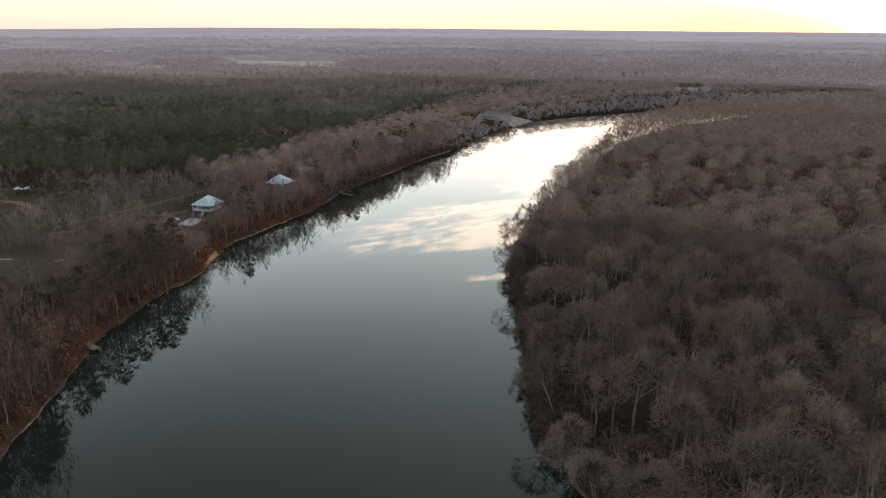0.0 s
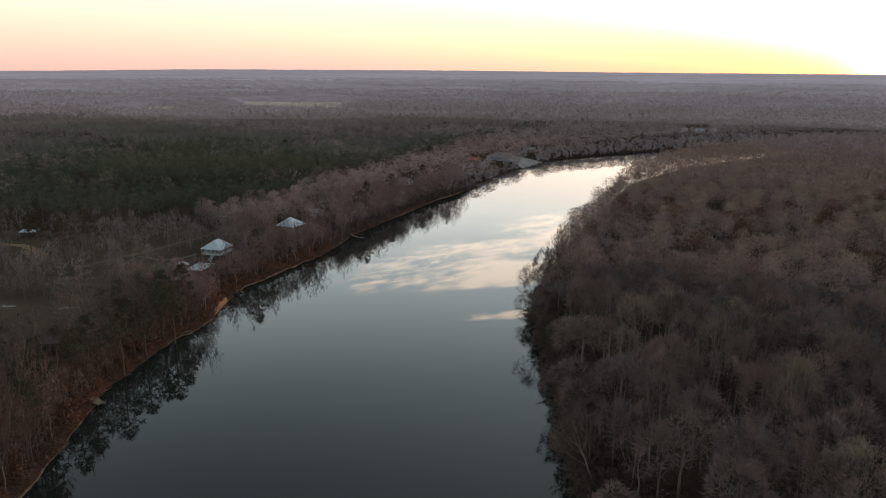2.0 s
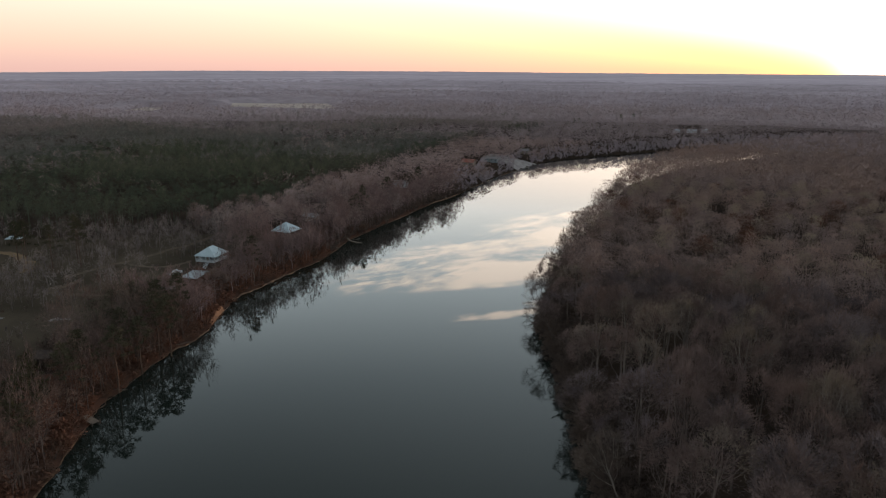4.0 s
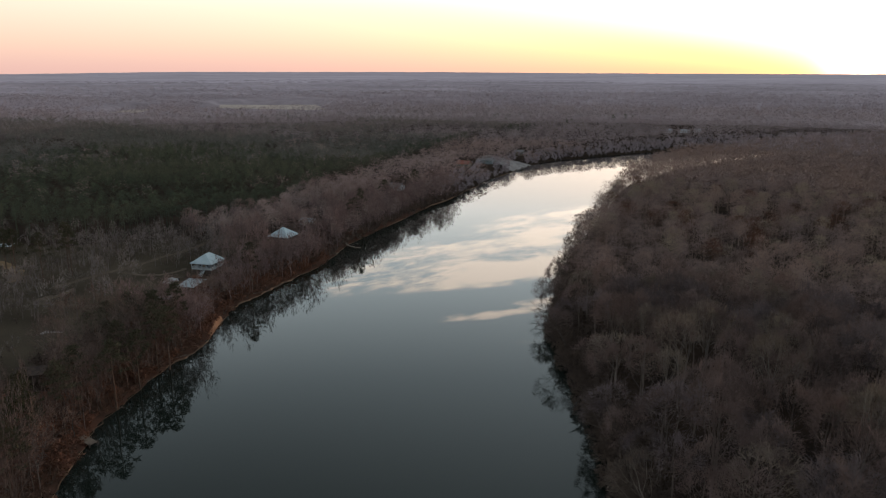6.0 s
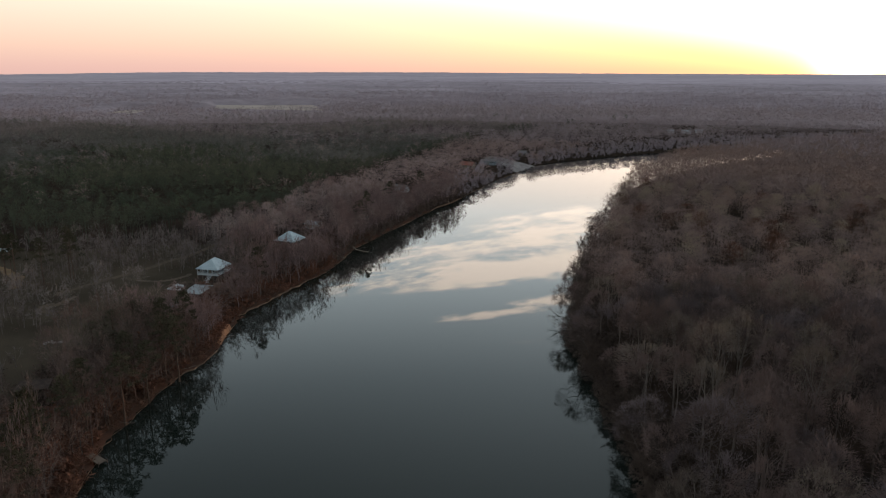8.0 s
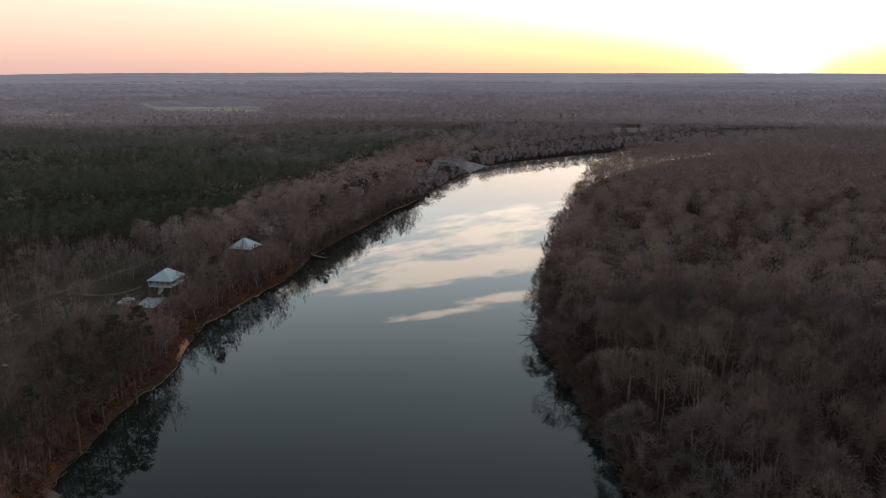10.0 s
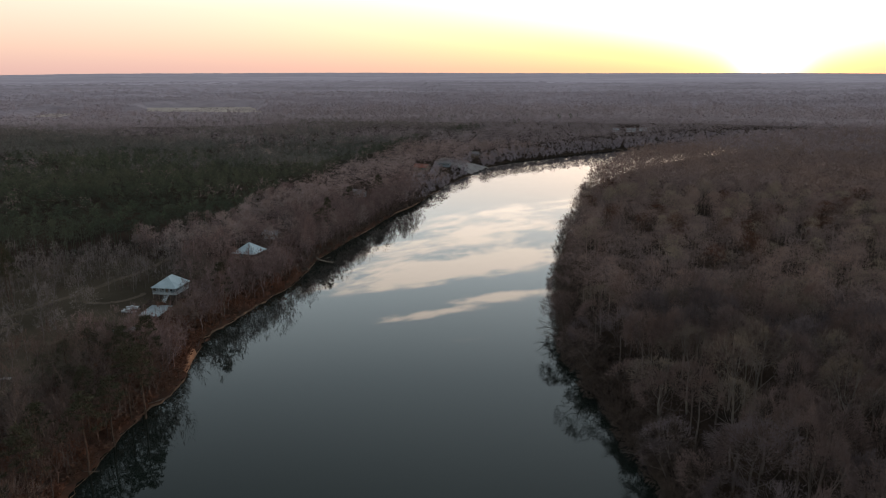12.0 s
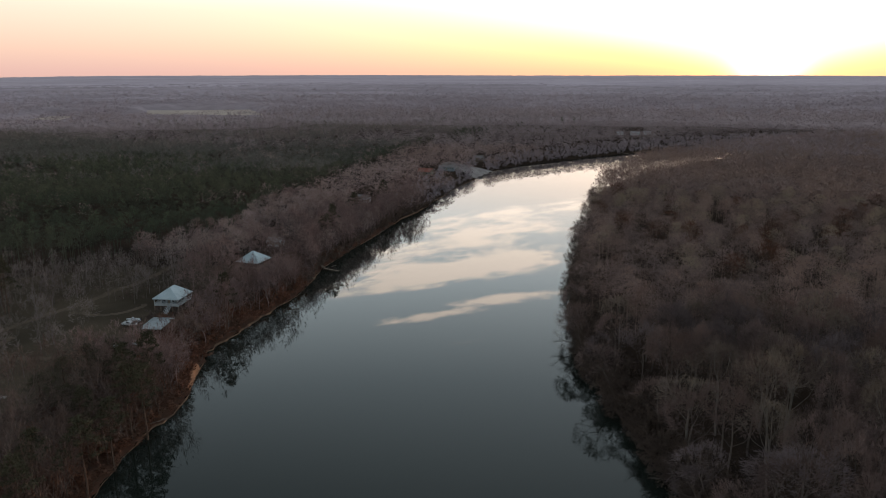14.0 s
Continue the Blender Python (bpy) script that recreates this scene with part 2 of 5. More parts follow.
TWIG_BEIGE = surface("beige_pink_twigs", (0.20, 0.145, 0.122), (0.165, 0.115, 0.096), 0.2, 0.6, 0.45, rand=0.2)
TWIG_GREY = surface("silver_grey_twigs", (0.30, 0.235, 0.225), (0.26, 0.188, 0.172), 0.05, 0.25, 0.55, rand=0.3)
# aerial haze put into the base colour, a paler step for each farther belt
TWIG_HAZE_LOW = surface("twigs_low_haze", (0.285, 0.234, 0.240), (0.235, 0.190, 0.195), 0.012, 0.1, 0.5)
TWIG_HAZE_MID = surface("twigs_mid_haze", (0.305, 0.262, 0.282), (0.25, 0.213, 0.230), 0.008, 0.06, 0.45, stretch=(0.4, 1, 1))
TWIG_HAZE_FAR = surface("twigs_far_haze", (0.36, 0.315, 0.345), (0.29, 0.252, 0.276), 0.006, 0.05, 0.4, stretch=(0.35, 1, 1))
NEEDLE = surface("pine_needles", (0.040, 0.042, 0.027), (0.060, 0.055, 0.036), 0.05, 0.5, 0.45, rand=0.2)
# haze painted into the pine green: three greyer, paler tones for farther stands
NEEDLE_HAZE_FAR = surface("needles_far_haze", (0.21, 0.18, 0.178), (0.26, 0.215, 0.215), 0.01, 0.06, 0.4)
NEEDLE_HAZE_LOW = surface("needles_low_haze", (0.108, 0.112, 0.098), (0.152, 0.142, 0.128), 0.010, 0.12, 0.6)
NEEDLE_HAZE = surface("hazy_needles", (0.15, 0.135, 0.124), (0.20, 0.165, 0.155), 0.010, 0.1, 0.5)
NEEDLE_LIGHT = surface("young_plantation_needles", (0.076, 0.092, 0.060), (0.108, 0.112, 0.076), 0.010, 0.16, 0.45)
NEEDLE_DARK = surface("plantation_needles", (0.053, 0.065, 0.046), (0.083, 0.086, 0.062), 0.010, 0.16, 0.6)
ROOF_WHITE = surface("pale_metal_roof", (0.34, 0.44, 0.48), (0.27, 0.36, 0.39), 0.3, 2.0, 0.2, rough=0.45, spec=0.5)
ROOF_DULL = surface("dull_metal_roof", (0.24, 0.29, 0.31), (0.16, 0.20, 0.215), 0.6, 2.5, 0.35, rough=0.5, spec=0.4)
ROOF_SLATE = surface("blue_grey_roof", (0.11, 0.13, 0.15), (0.085, 0.10, 0.115), 0.5, 3.0, 0.2, rough=0.5, spec=0.4)
ROOF_RED = surface("red_roof", (0.27, 0.115, 0.09), (0.21, 0.095, 0.078), 0.4, 2.0, 0.2, rough=0.7)
ROOF_GREY = surface("grey_shingles", (0.22, 0.21, 0.21), (0.16, 0.155, 0.16), 0.5, 3.0, 0.3)
PAINT = surface("white_paint", (0.44, 0.48, 0.50), (0.37, 0.41, 0.43), 0.6, 3.0, 0.12, rough=0.6)
WALL_BLUE = surface("grey_blue_siding", (0.20, 0.23, 0.25), (0.16, 0.19, 0.21), 0.6, 3.0, 0.15, rough=0.7)
TIMBER = surface("weathered_timber", (0.19, 0.155, 0.125), (0.135, 0.11, 0.09), 0.8, 5.0, 0.35)
TIMBER_DARK = surface("dark_timber", (0.06, 0.048, 0.042), (0.09, 0.07, 0.06), 0.8, 4.0, 0.35)
RUBBER = surface("black_rubber", (0.02, 0.02, 0.02), (0.03, 0.03, 0.03), 1.0, 5.0, 0.2, rough=0.7)
STEEL = surface("galvanised_steel", (0.42, 0.43, 0.44), (0.34, 0.35, 0.36), 1.0, 5.0, 0.2, rough=0.45, metal=0.6)


# ---------------------------------------------------------------- mesh helpers
class Shape:
    """Vertices and faces of one mesh."""

    def __init__(self):
        self.v, self.f = [], []

    def add(self, verts, faces):
        n = len(self.v)
        self.v += [tuple(p) for p in verts]
        self.f += [tuple(n + i for i in face) for face in faces]
        return self

    def box(self, x0, x1, y0, y1, z0, z1):
        return self.add([(x, y, z) for z in (z0, z1) for x, y in ((x0, y0), (x1, y0), (x1, y1), (x0, y1))],
                        [(3, 2, 1, 0), (4, 5, 6, 7), (0, 1, 5, 4), (1, 2, 6, 5), (2, 3, 7, 6), (3, 0, 4, 7)])

    def beam(self, a, b, w, h):
        """A bar of width w and height h from a to b."""
        a, b = Vector(a), Vector(b)
        d = (b - a).normalized()
        s = d.cross(Vector((0, 0, 1)))
        s = s.normalized() if s.length > 0.01 else Vector((1, 0, 0))
        u = s.cross(d)
        c = [p + s * i * w / 2 + u * j * h / 2 for p in (a, b) for i, j in ((-1, -1), (1, -1), (1, 1), (-1, 1))]
        return self.add(c, [(3, 2, 1, 0), (4, 5, 6, 7), (0, 1, 5, 4), (1, 2, 6, 5), (2, 3, 7, 6), (3, 0, 4, 7)])

    def tube(self, pts, r0, r1, sides):
        """A tapered tube through the points, closed at its tip."""
        n, base = len(pts), len(self.v)
        for i, p in enumerate(pts):
            d = (Vector(pts[min(i + 1, n - 1)]) - Vector(pts[max(i - 1, 0)])).normalized()
            s = d.cross(Vector((0.31, 0.93, 0.17))).normalized()
            u = d.cross(s)
            r = r0 + (r1 - r0) * i / (n - 1)
            for j in range(sides):
                a = 2 * math.pi * j / sides
                self.v.append(tuple(Vector(p) + (s * math.cos(a) + u * math.sin(a)) * r))
        for i in range(n - 1):
            for j in range(sides):
                k = (j + 1) % sides
                self.f.append((base + i * sides + j, base + i * sides + k, base + (i + 1) * sides + k, base + (i + 1) * sides + j))
        self.f.append(tuple(base + (n - 1) * sides + j for j in range(sides)))
        return self

    def blade(self, p, d, length, width, rng):
        """One thin twig or needle bunch: a long triangle."""
        d = Vector(d).normalized()
        s = d.cross(Vector((rng.uniform(-1, 1), rng.uniform(-1, 1), rng.uniform(-1, 1))))
        s = s.normalized() * width / 2
        p = Vector(p)
        return self.add((p - s, p + s, p + d * length), ((0, 1, 2),))

    def mesh(self, name, *materials):
        me = bpy.data.meshes.new(name)
        me.from_pydata(self.v, [], self.f)
        for m in materials:
            me.materials.append(m)
        me.update()
        return me


def part(name, shape, material, parent, label=""):
    """One mesh under a thing or a part."""
    ob = new(name, shape.mesh(name, material))
    ob.parent = parent
    return tagged(ob, label)


def thing(name, m, label, category, group="", kind=""):
    ob = new(name)
    ob.matrix_world = m
    return tagged(ob, label, category, group, kind)


def array_mesh(name, v, f, material):
    """A mesh from arrays of vertices and triangles."""
    me = bpy.data.meshes.new(name)
    me.vertices.add(len(v))
    me.vertices.foreach_set("co", np.asarray(v, np.float32).ravel())
    me.loops.add(f.size)
    me.loops.foreach_set("vertex_index", f.astype(np.int32).ravel())
    me.polygons.add(len(f))
    k = f.shape[1]
    me.polygons.foreach_set("loop_start", np.arange(0, f.size, k, dtype=np.int32))
    me.materials.append(material)
    me.update(calc_edges=True)
    return me


# ---------------------------------------------------------------- the plan: river banks and relief
LEFT_BANK = [(-95, -300), (-98, 0), (-102, 80), (-105, 150), (-109, 185), (-112, 212), (-112.5, 230), (-108, 264), (-101.5, 280), (-101, 310), (-100, 330),
             (-93.5, 346), (-84, 369), (-71, 400), (-62.5, 440), (-45, 485), (-33, 512), (-16, 556), (5, 598), (34, 669), (55, 716), (104, 806), (142, 846),
             (220, 898), (305, 949), (450, 1015), (570, 1030), (660, 1006), (700, 988)]
RIGHT_BANK = [(45, -300), (40, 0), (35.5, 90), (32, 137), (28.5, 158), (28, 178), (28.2, 198), (29, 225), (30, 257), (31, 278), (33, 302), (40, 331), (63, 415),
              (98, 500), (156, 644), (194, 700), (254, 772), (346, 845), (500, 922), (620, 960), (700, 984)]


def smooth_line(points, step=6):
    p = np.array([points[0]] + list(points) + [points[-1]], float)
    out = []
    for i in range(1, len(p) - 2):
        for u in np.linspace(0, 1, step, endpoint=False):
            a, b, c, d = p[i - 1], p[i], p[i + 1], p[i + 2]
            out.append(0.5 * (2 * b + (c - a) * u + (2 * a - 5 * b + 4 * c - d) * u * u + (3 * b - a - 3 * c + d) * u ** 3))
    out = np.array(out + [p[-2]])
    rng = np.random.default_rng(3)
    out[1:-1] += rng.normal(0, 0.45, (len(out) - 2, 2))
    return out


LEFT, RIGHT = smooth_line(LEFT_BANK), smooth_line(RIGHT_BANK)
RIVER = np.concatenate([LEFT, RIGHT[::-1]])


def line_distance(x, y, line):
    best = np.full(x.shape, 1e12)
    for (ax, ay), (bx, by) in zip(line[:-1], line[1:]):
        dx, dy = bx - ax, by - ay
        u = np.clip(((x - ax) * dx + (y - ay) * dy) / (dx * dx + dy * dy), 0, 1)
        best = np.minimum(best, (x - ax - u * dx) ** 2 + (y - ay - u * dy) ** 2)
    return np.sqrt(best)


def inside(x, y, poly):
    odd = np.zeros(x.shape, bool)
    for (ax, ay), (bx, by) in zip(poly, np.roll(poly, -1, axis=0)):
        if ay != by:
            odd ^= ((ay > y) != (by > y)) & (x < (bx - ax) * (y - ay) / (by - ay) + ax)
    return odd


def shore(x, y):
    """Metres from the water's edge (below 0 in the river), and whether the near bank is the house side."""
    x, y = np.asarray(x, float), np.asarray(y, float)
    dl, dr = line_distance(x, y, LEFT), line_distance(x, y, RIGHT)
    d = np.minimum(dl, dr)
    return np.where(inside(x, y, RIVER), -d, d), dl < dr


def ramp01(v, a, b):
    u = np.clip((v - a) / (b - a), 0, 1)
    return u * u * (3 - 2 * u)


def swell(x, y, size, seed=0.0):
    """Smooth rolling values of about -1 to 1."""
    a, b = x / size + seed, y / size + seed * 1.7
    return (np.sin(a * 1.0 + 1.3 * np.sin(b * 0.7)) + np.sin(b * 1.1 + 1.7 * np.sin(a * 0.6 + 2)) + np.sin((a + b) * 0.73 + 4)) / 3


def relief(x, y):
    x, y = np.asarray(x, float), np.asarray(y, float)
    d, house_side = shore(x, y)
    r = np.hypot(x, y)
    high = 0.5 * ramp01(d, 0, 1.5) + 6.6 * ramp01(d, 1.0, 30) + 0.9 * swell(x, y, 40) * ramp01(d, 10, 60)
    low = 0.7 * ramp01(d, 0, 2) + 2.6 * ramp01(d, 1.5, 14) + 0.8 * swell(x, y, 30) * ramp01(d, 6, 40)
    land = np.where(house_side, high, low)
    land += 3 * ramp01(r, 700, 1500) + 3.0 * swell(x, y, 330, 2.0) * ramp01(r, 900, 2000)
    land += 57.0 * ramp01(r, 1300, 5600) + 2.5 * swell(x, y, 420, 5.0) * ramp01(r, 2600, 4300) - 13.0 * ramp01(-x / np.maximum(r, 1), 0.2, 0.5) * ramp01(r, 2500, 4900)
    return np.where(d < 0, np.maximum(-0.3 * -d - 0.15, -3.0), land)


def polar_grid(r0, r1, ratio, lo=-46, hi=50, fine=0.36, coarse=9.0):
    """Angles and radii of a sheet that is fine where the flight looks and coarse behind."""
    az = np.concatenate([np.arange(lo, hi, fine), np.arange(hi, 360 + lo - 1, coarse)])
    rr = [r0]
    while rr[-1] < r1:
        rr.append(min(rr[-1] * ratio, r1))
    return np.radians(az), np.array(rr)


def polar_faces(na, nr):
    i, j = np.meshgrid(np.arange(nr - 1), np.arange(na), indexing="ij")
    k = (j + 1) % na
    return np.stack([i * na + j, i * na + k, (i + 1) * na + k, (i + 1) * na + j], -1).reshape(-1, 4)[:, ::-1]


def field_edge(x, y):
    """Metres outside the nearest of the two pale fields far off in the woods (below 0 within)."""
    one = np.maximum(np.abs(x + 396 + 0.25 * (y - 1880)) - 130, np.abs(y - 1745) - 145)
    two = np.maximum(np.abs(x + 628) - 46, np.abs(y - 1600) - 100)
    return np.minimum(one, two)


def in_field(x, y):
    return field_edge(x, y) < 0


def pine_edge(x):
    """How far north the front of the pine plantation lies."""
    return np.interp(x, [-330, -190, -140, -114, -106, -81, -46, 30, 90, 190, 400], [418, 418, 462, 478, 540, 610, 728, 900, 1010, 1120, 1300])


# ground
az, rr = polar_grid(25, 4950, 1.02, fine=0.48)
A, Rr = np.meshgrid(az, rr)
gx, gy = (Rr * np.sin(A)).ravel(), (Rr * np.cos(A)).ravel()
gz = relief(gx, gy)
faces = polar_faces(len(az), len(rr))
ground = new("ground", array_mesh("ground", np.stack([gx, gy, gz], 1), faces, FLOOR))
for m in (BANK, LAWN, DIRT, GRAVEL, STRAW):
    ground.data.materials.append(m)
cx, cy = gx[faces].mean(1), gy[faces].mean(1)
cd, cleft = shore(cx, cy)
slot = np.zeros(len(faces), np.int32)
slot[cleft & (cd < 24 + 6 * swell(cx, cy, 12)) & (cy < 560)] = 1
slot[cleft & (cd >= 26) & (cy < 430) & (cy > 160) & (cy < pine_edge(cx) - 5)] = 2
slot[in_field(cx, cy)] = 5
ground.data.polygons.foreach_set("material_index", slot)
ground.data.polygons.foreach_set("use_smooth", np.ones(len(faces), bool))
tagged(ground, "brown leaf-littered river land with winter grass and straw fields", "ground", kind="structure")

# water
shape = Shape()
shape.add([(-900, -300, 0), (1700, -300, 0), (1700, 1250, 0), (-900, 1250, 0)], [(0, 1, 2, 3)])
water = tagged(new("water", shape.mesh("water", WATER)), "calm dark green river mirroring the evening sky", "river", kind="structure")


def bank_strip(name, line, side, y0, y1, profile, material, label, seed):
    """A bare earth edge that follows the waterline; profile: metres inland and height."""
    rng = random.Random(seed)
    pts = []
    for (ax, ay), (bx, by) in zip(line[:-1], line[1:]):
        n = max(1, int(math.hypot(bx - ax, by - ay) / 1.3))
        pts += [(ax + (bx - ax) * i / n, ay + (by - ay) * i / n) for i in range(n)]
    pts = [p for p in pts if y0 <= p[1] <= y1]
    sh = Shape()
    w = len(profile)
    gap = 0.0
    for i, p in enumerate(pts):
        q0, q1 = pts[max(i - 1, 0)], pts[min(i + 1, len(pts) - 1)]
        t = Vector((q1[0] - q0[0], q1[1] - q0[1], 0)).normalized()
        out = Vector((-t.y, t.x, 0)) * side
        gap = 0.8 * gap + rng.uniform(-0.25, 0.25)
        size = max(0.12, 0.5 + gap * 0.7 + 0.35 * math.sin(i * 0.11) + 0.35 * math.sin(i * 0.037 + 1))
        for inland, z in profile:
            sh.v.append((p[0] + out.x * inland * size + rng.uniform(-0.2, 0.2), p[1] + out.y * inland * size + rng.uniform(-0.2, 0.2),
                         z * (size if z > 0 else 1) + rng.uniform(-0.08, 0.08)))
    for i in range(len(pts) - 1):
        for j in range(w - 1):
            q = (i * w + j, (i + 1) * w + j, (i + 1) * w + j + 1, i * w + j + 1)
            sh.f.append(q if side < 0 else q[::-1])
    return tagged(new(name, sh.mesh(name, material)), label, "river bank", kind="structure")


bank_strip("bank_edge_west", LEFT, 1, 90, 760, [(-0.4, -0.4), (-0.15, 0.08), (0.05, 0.35), (0.3, 0.5), (0.6, 0.2)], CLAY, "bare clay edge along the water", 1)
bank_strip("bank_scarp", LEFT, 1, 293, 313, [(-0.4, -0.4), (0.1, 0.2), (0.35, 0.8), (0.7, 1.5), (1.2, 1.7), (1.9, 1.0)], EARTH, "bright orange eroded clay scarp above the water", 4)
bank_strip("bank_edge_east", RIGHT, -1, 85, 215, [(-0.8, -0.5), (-0.3, 0.1), (0.8, 0.6), (1.8, 1.3), (2.8, 1.5), (3.6, 0.9)], SAND, "pale sandy bank below the trees", 2)


bank_strip("gravel_bluff", LEFT, 1, 752, 800, [(-0.5, -0.4), (3, 1.2), (9, 4.2), (16, 7.2), (24, 8.6), (30, 7.0)], GRAVEL, "pale grey gravel slope running down to the river", 6)


def height_at(x, y):
    return float(relief(np.array([x]), np.array([y]))[0])


def track(name, points, width, material, label, lift=0.10):
    """A strip of road laid on the ground along the points."""
    p = smooth_line(points, 8) if len(points) > 2 else np.array([np.array(points[0]) + (np.array(points[1]) - np.array(points[0])) * u for u in np.linspace(0, 1, 14)], float)
    sh = Shape()
    rng = random.Random(len(points))
    for i in range(len(p)):
        t = p[min(i + 1, len(p) - 1)] - p[max(i - 1, 0)]
        t = t / max(np.hypot(*t), 1e-6)
        for s in (-0.5, -0.42, 0, 0.42, 0.5):
            w = width * s * (1 + rng.uniform(-0.12, 0.12))
            x, y = p[i][0] - t[1] * w, p[i][1] + t[0] * w
            sh.v.append((x, y, height_at(x, y) + (lift if abs(s) < 0.45 else -0.05)))
    for i in range(len(p) - 1):
        for j in range(4):
            sh.f.append((i * 5 + j, i * 5 + j + 1, (i + 1) * 5 + j + 1, (i + 1) * 5 + j))
    return tagged(new(name, sh.mesh(name, material)), label, "road", kind="structure")


track("road_1", [(-178, 334), (-175, 340), (-168, 353), (-160, 366), (-151, 387), (-143, 405), (-126, 458), (-101, 502), (-82, 545), (-66, 600)], 3.4, DIRT, "sandy drive winding back along the pines")
track("road_2", [(-175, 322), (-175, 313), (-165, 310), (-158, 309), (-145, 309)], 3.2, DIRT, "pale sandy loop of drive in the grass")
track("road_3", [(-174, 312), (-171, 322), (-169, 331)], 3.0, DIRT, "pale sandy drive joining the loop")
track("road_4", [(-158, 358), (-150, 354), (-144, 353), (-137, 357), (-132, 366)], 2.6, DIRT, "sandy drive curving to the porch house")
track("road_5", [(-300, 392), (-239, 381), (-222, 374), (-208, 360), (-200, 343)], 5.0, TAN, "wide tan dirt track across a clearing")
for i, (x, y) in enumerate(((-153, 279), (-179, 281))):
    track("road_%d" % (6 + i), [(x - 3.5, y - 0.4), (x, y + 0.3), (x + 3.5, y + 0.1)], 1.6, GRAVEL, "short pale gravel patch in the grass")


# ---------------------------------------------------------------- trees
def bare_tree(seed, height=23.0, crown=6.0, limbs=7, subs=5, twigs=1200, twig=(0.8, 1.9), width=0.05, sides=(5, 4, 3), fork=0.34, flat=0.27, mid=0.66, dome=0.0):
    """A leafless hardwood with a domed crown: wood (trunk, limbs, branches) and the fine twigs, as two shapes."""
    rng = random.Random(seed)
    wood, fine = Shape(), Shape()
    drift = Vector((rng.uniform(-0.05, 0.05), rng.uniform(-0.05, 0.05), 0))
    n = 5 if sides[0] > 3 else 2
    top = height * mid
    trunk = [Vector((0, 0, -0.8))] + [drift * (top * i / n) + Vector((rng.uniform(-0.2, 0.2), rng.uniform(-0.2, 0.2), top * i / n)) for i in range(1, n + 1)]
    r = height * rng.uniform(0.010, 0.0135)
    wood.tube(trunk, r, r * 0.5, sides[0])
    heart = drift * height + Vector((0, 0, height * mid))
    ends = []
    turn = rng.uniform(0, 6.28)

    def shell(a, slope, reach):
        """A point of the crown's outside, by its turn and its slope over the level."""
        return heart + Vector((math.cos(a) * math.cos(slope) * crown, math.sin(a) * math.cos(slope) * crown, math.sin(slope) * height * flat)) * reach

    for i in range(limbs):
        turn += 2.4 + rng.uniform(-0.4, 0.4)
        slope = radians(rng.uniform(-5, 35) if i < limbs * 0.65 else rng.uniform(45, 85))
        u = rng.uniform(fork, 0.75) if i < limbs * 0.6 else rng.uniform(0.7, 0.99)
        k = min(int(u * n), n - 1)
        start = trunk[k].lerp(trunk[k + 1], u * n - k)
        goal = shell(turn, slope, rng.uniform(0.72, 0.9))
        sag = Vector((rng.uniform(-0.5, 0.5), rng.uniform(-0.5, 0.5), -0.10 * (goal - start).length))
        line = [start, start.lerp(goal, 0.35) + sag * 0.8, start.lerp(goal, 0.7) + sag * 0.6, goal]
        wood.tube(line, r * 0.40, r * 0.10, sides[1])
        ends.append(line)
        for _ in range(subs):
            v = rng.uniform(0.28, 0.95) * 3
            q = min(int(v), 2)
            s = line[q].lerp(line[q + 1], v - q)
            tip = shell(turn + rng.gauss(0, 0.6), min(1.5, max(-0.45, slope + rng.gauss(0.05, 0.45))), rng.uniform(0.75, 1.0))
            mid = s.lerp(tip, 0.5) + Vector((rng.uniform(-0.3, 0.3), rng.uniform(-0.3, 0.3), -0.25))
            if sides[2]:
                wood.tube([s, mid, tip] if subs > 5 else [s, tip], r * 0.11, r * 0.03, sides[2])
            ends.append([s, mid, tip])
    lobes = [(rng.uniform(0, 6.28), rng.uniform(-0.1, 1.3)) for _ in range(9)]
    for _ in range(int(twigs * dome)):
        # the crown's outer shell, in rounded lobes
        lobe, rise = lobes[rng.randrange(9)]
        s = shell(lobe + rng.gauss(0, 0.38), min(1.5, max(-0.35, rise + rng.gauss(0, 0.3))), rng.uniform(0.62, 1.0))
        e = (s - heart).normalized() + Vector((rng.uniform(-1, 1), rng.uniform(-1, 1), rng.uniform(-0.5, 1.0))) * 0.5
        fine.blade(s, e, rng.uniform(*twig), width * rng.uniform(0.7, 1.3), rng)
    for _ in range(int(twigs * (1 - dome))):
        line = ends[rng.randrange(len(ends))]
        v = rng.uniform(0.35, 1.0) * (len(line) - 1)
        q = min(int(v), len(line) - 2)
        s = line[q].lerp(line[q + 1], v - q)
        e = (s - heart).normalized() * 0.8 + Vector((rng.uniform(-1, 1), rng.uniform(-1, 1), rng.uniform(-0.3, 1.0))) * 0.8
        fine.blade(s, e, rng.uniform(*twig), width * rng.uniform(0.7, 1.3), rng)
    return wood, fine


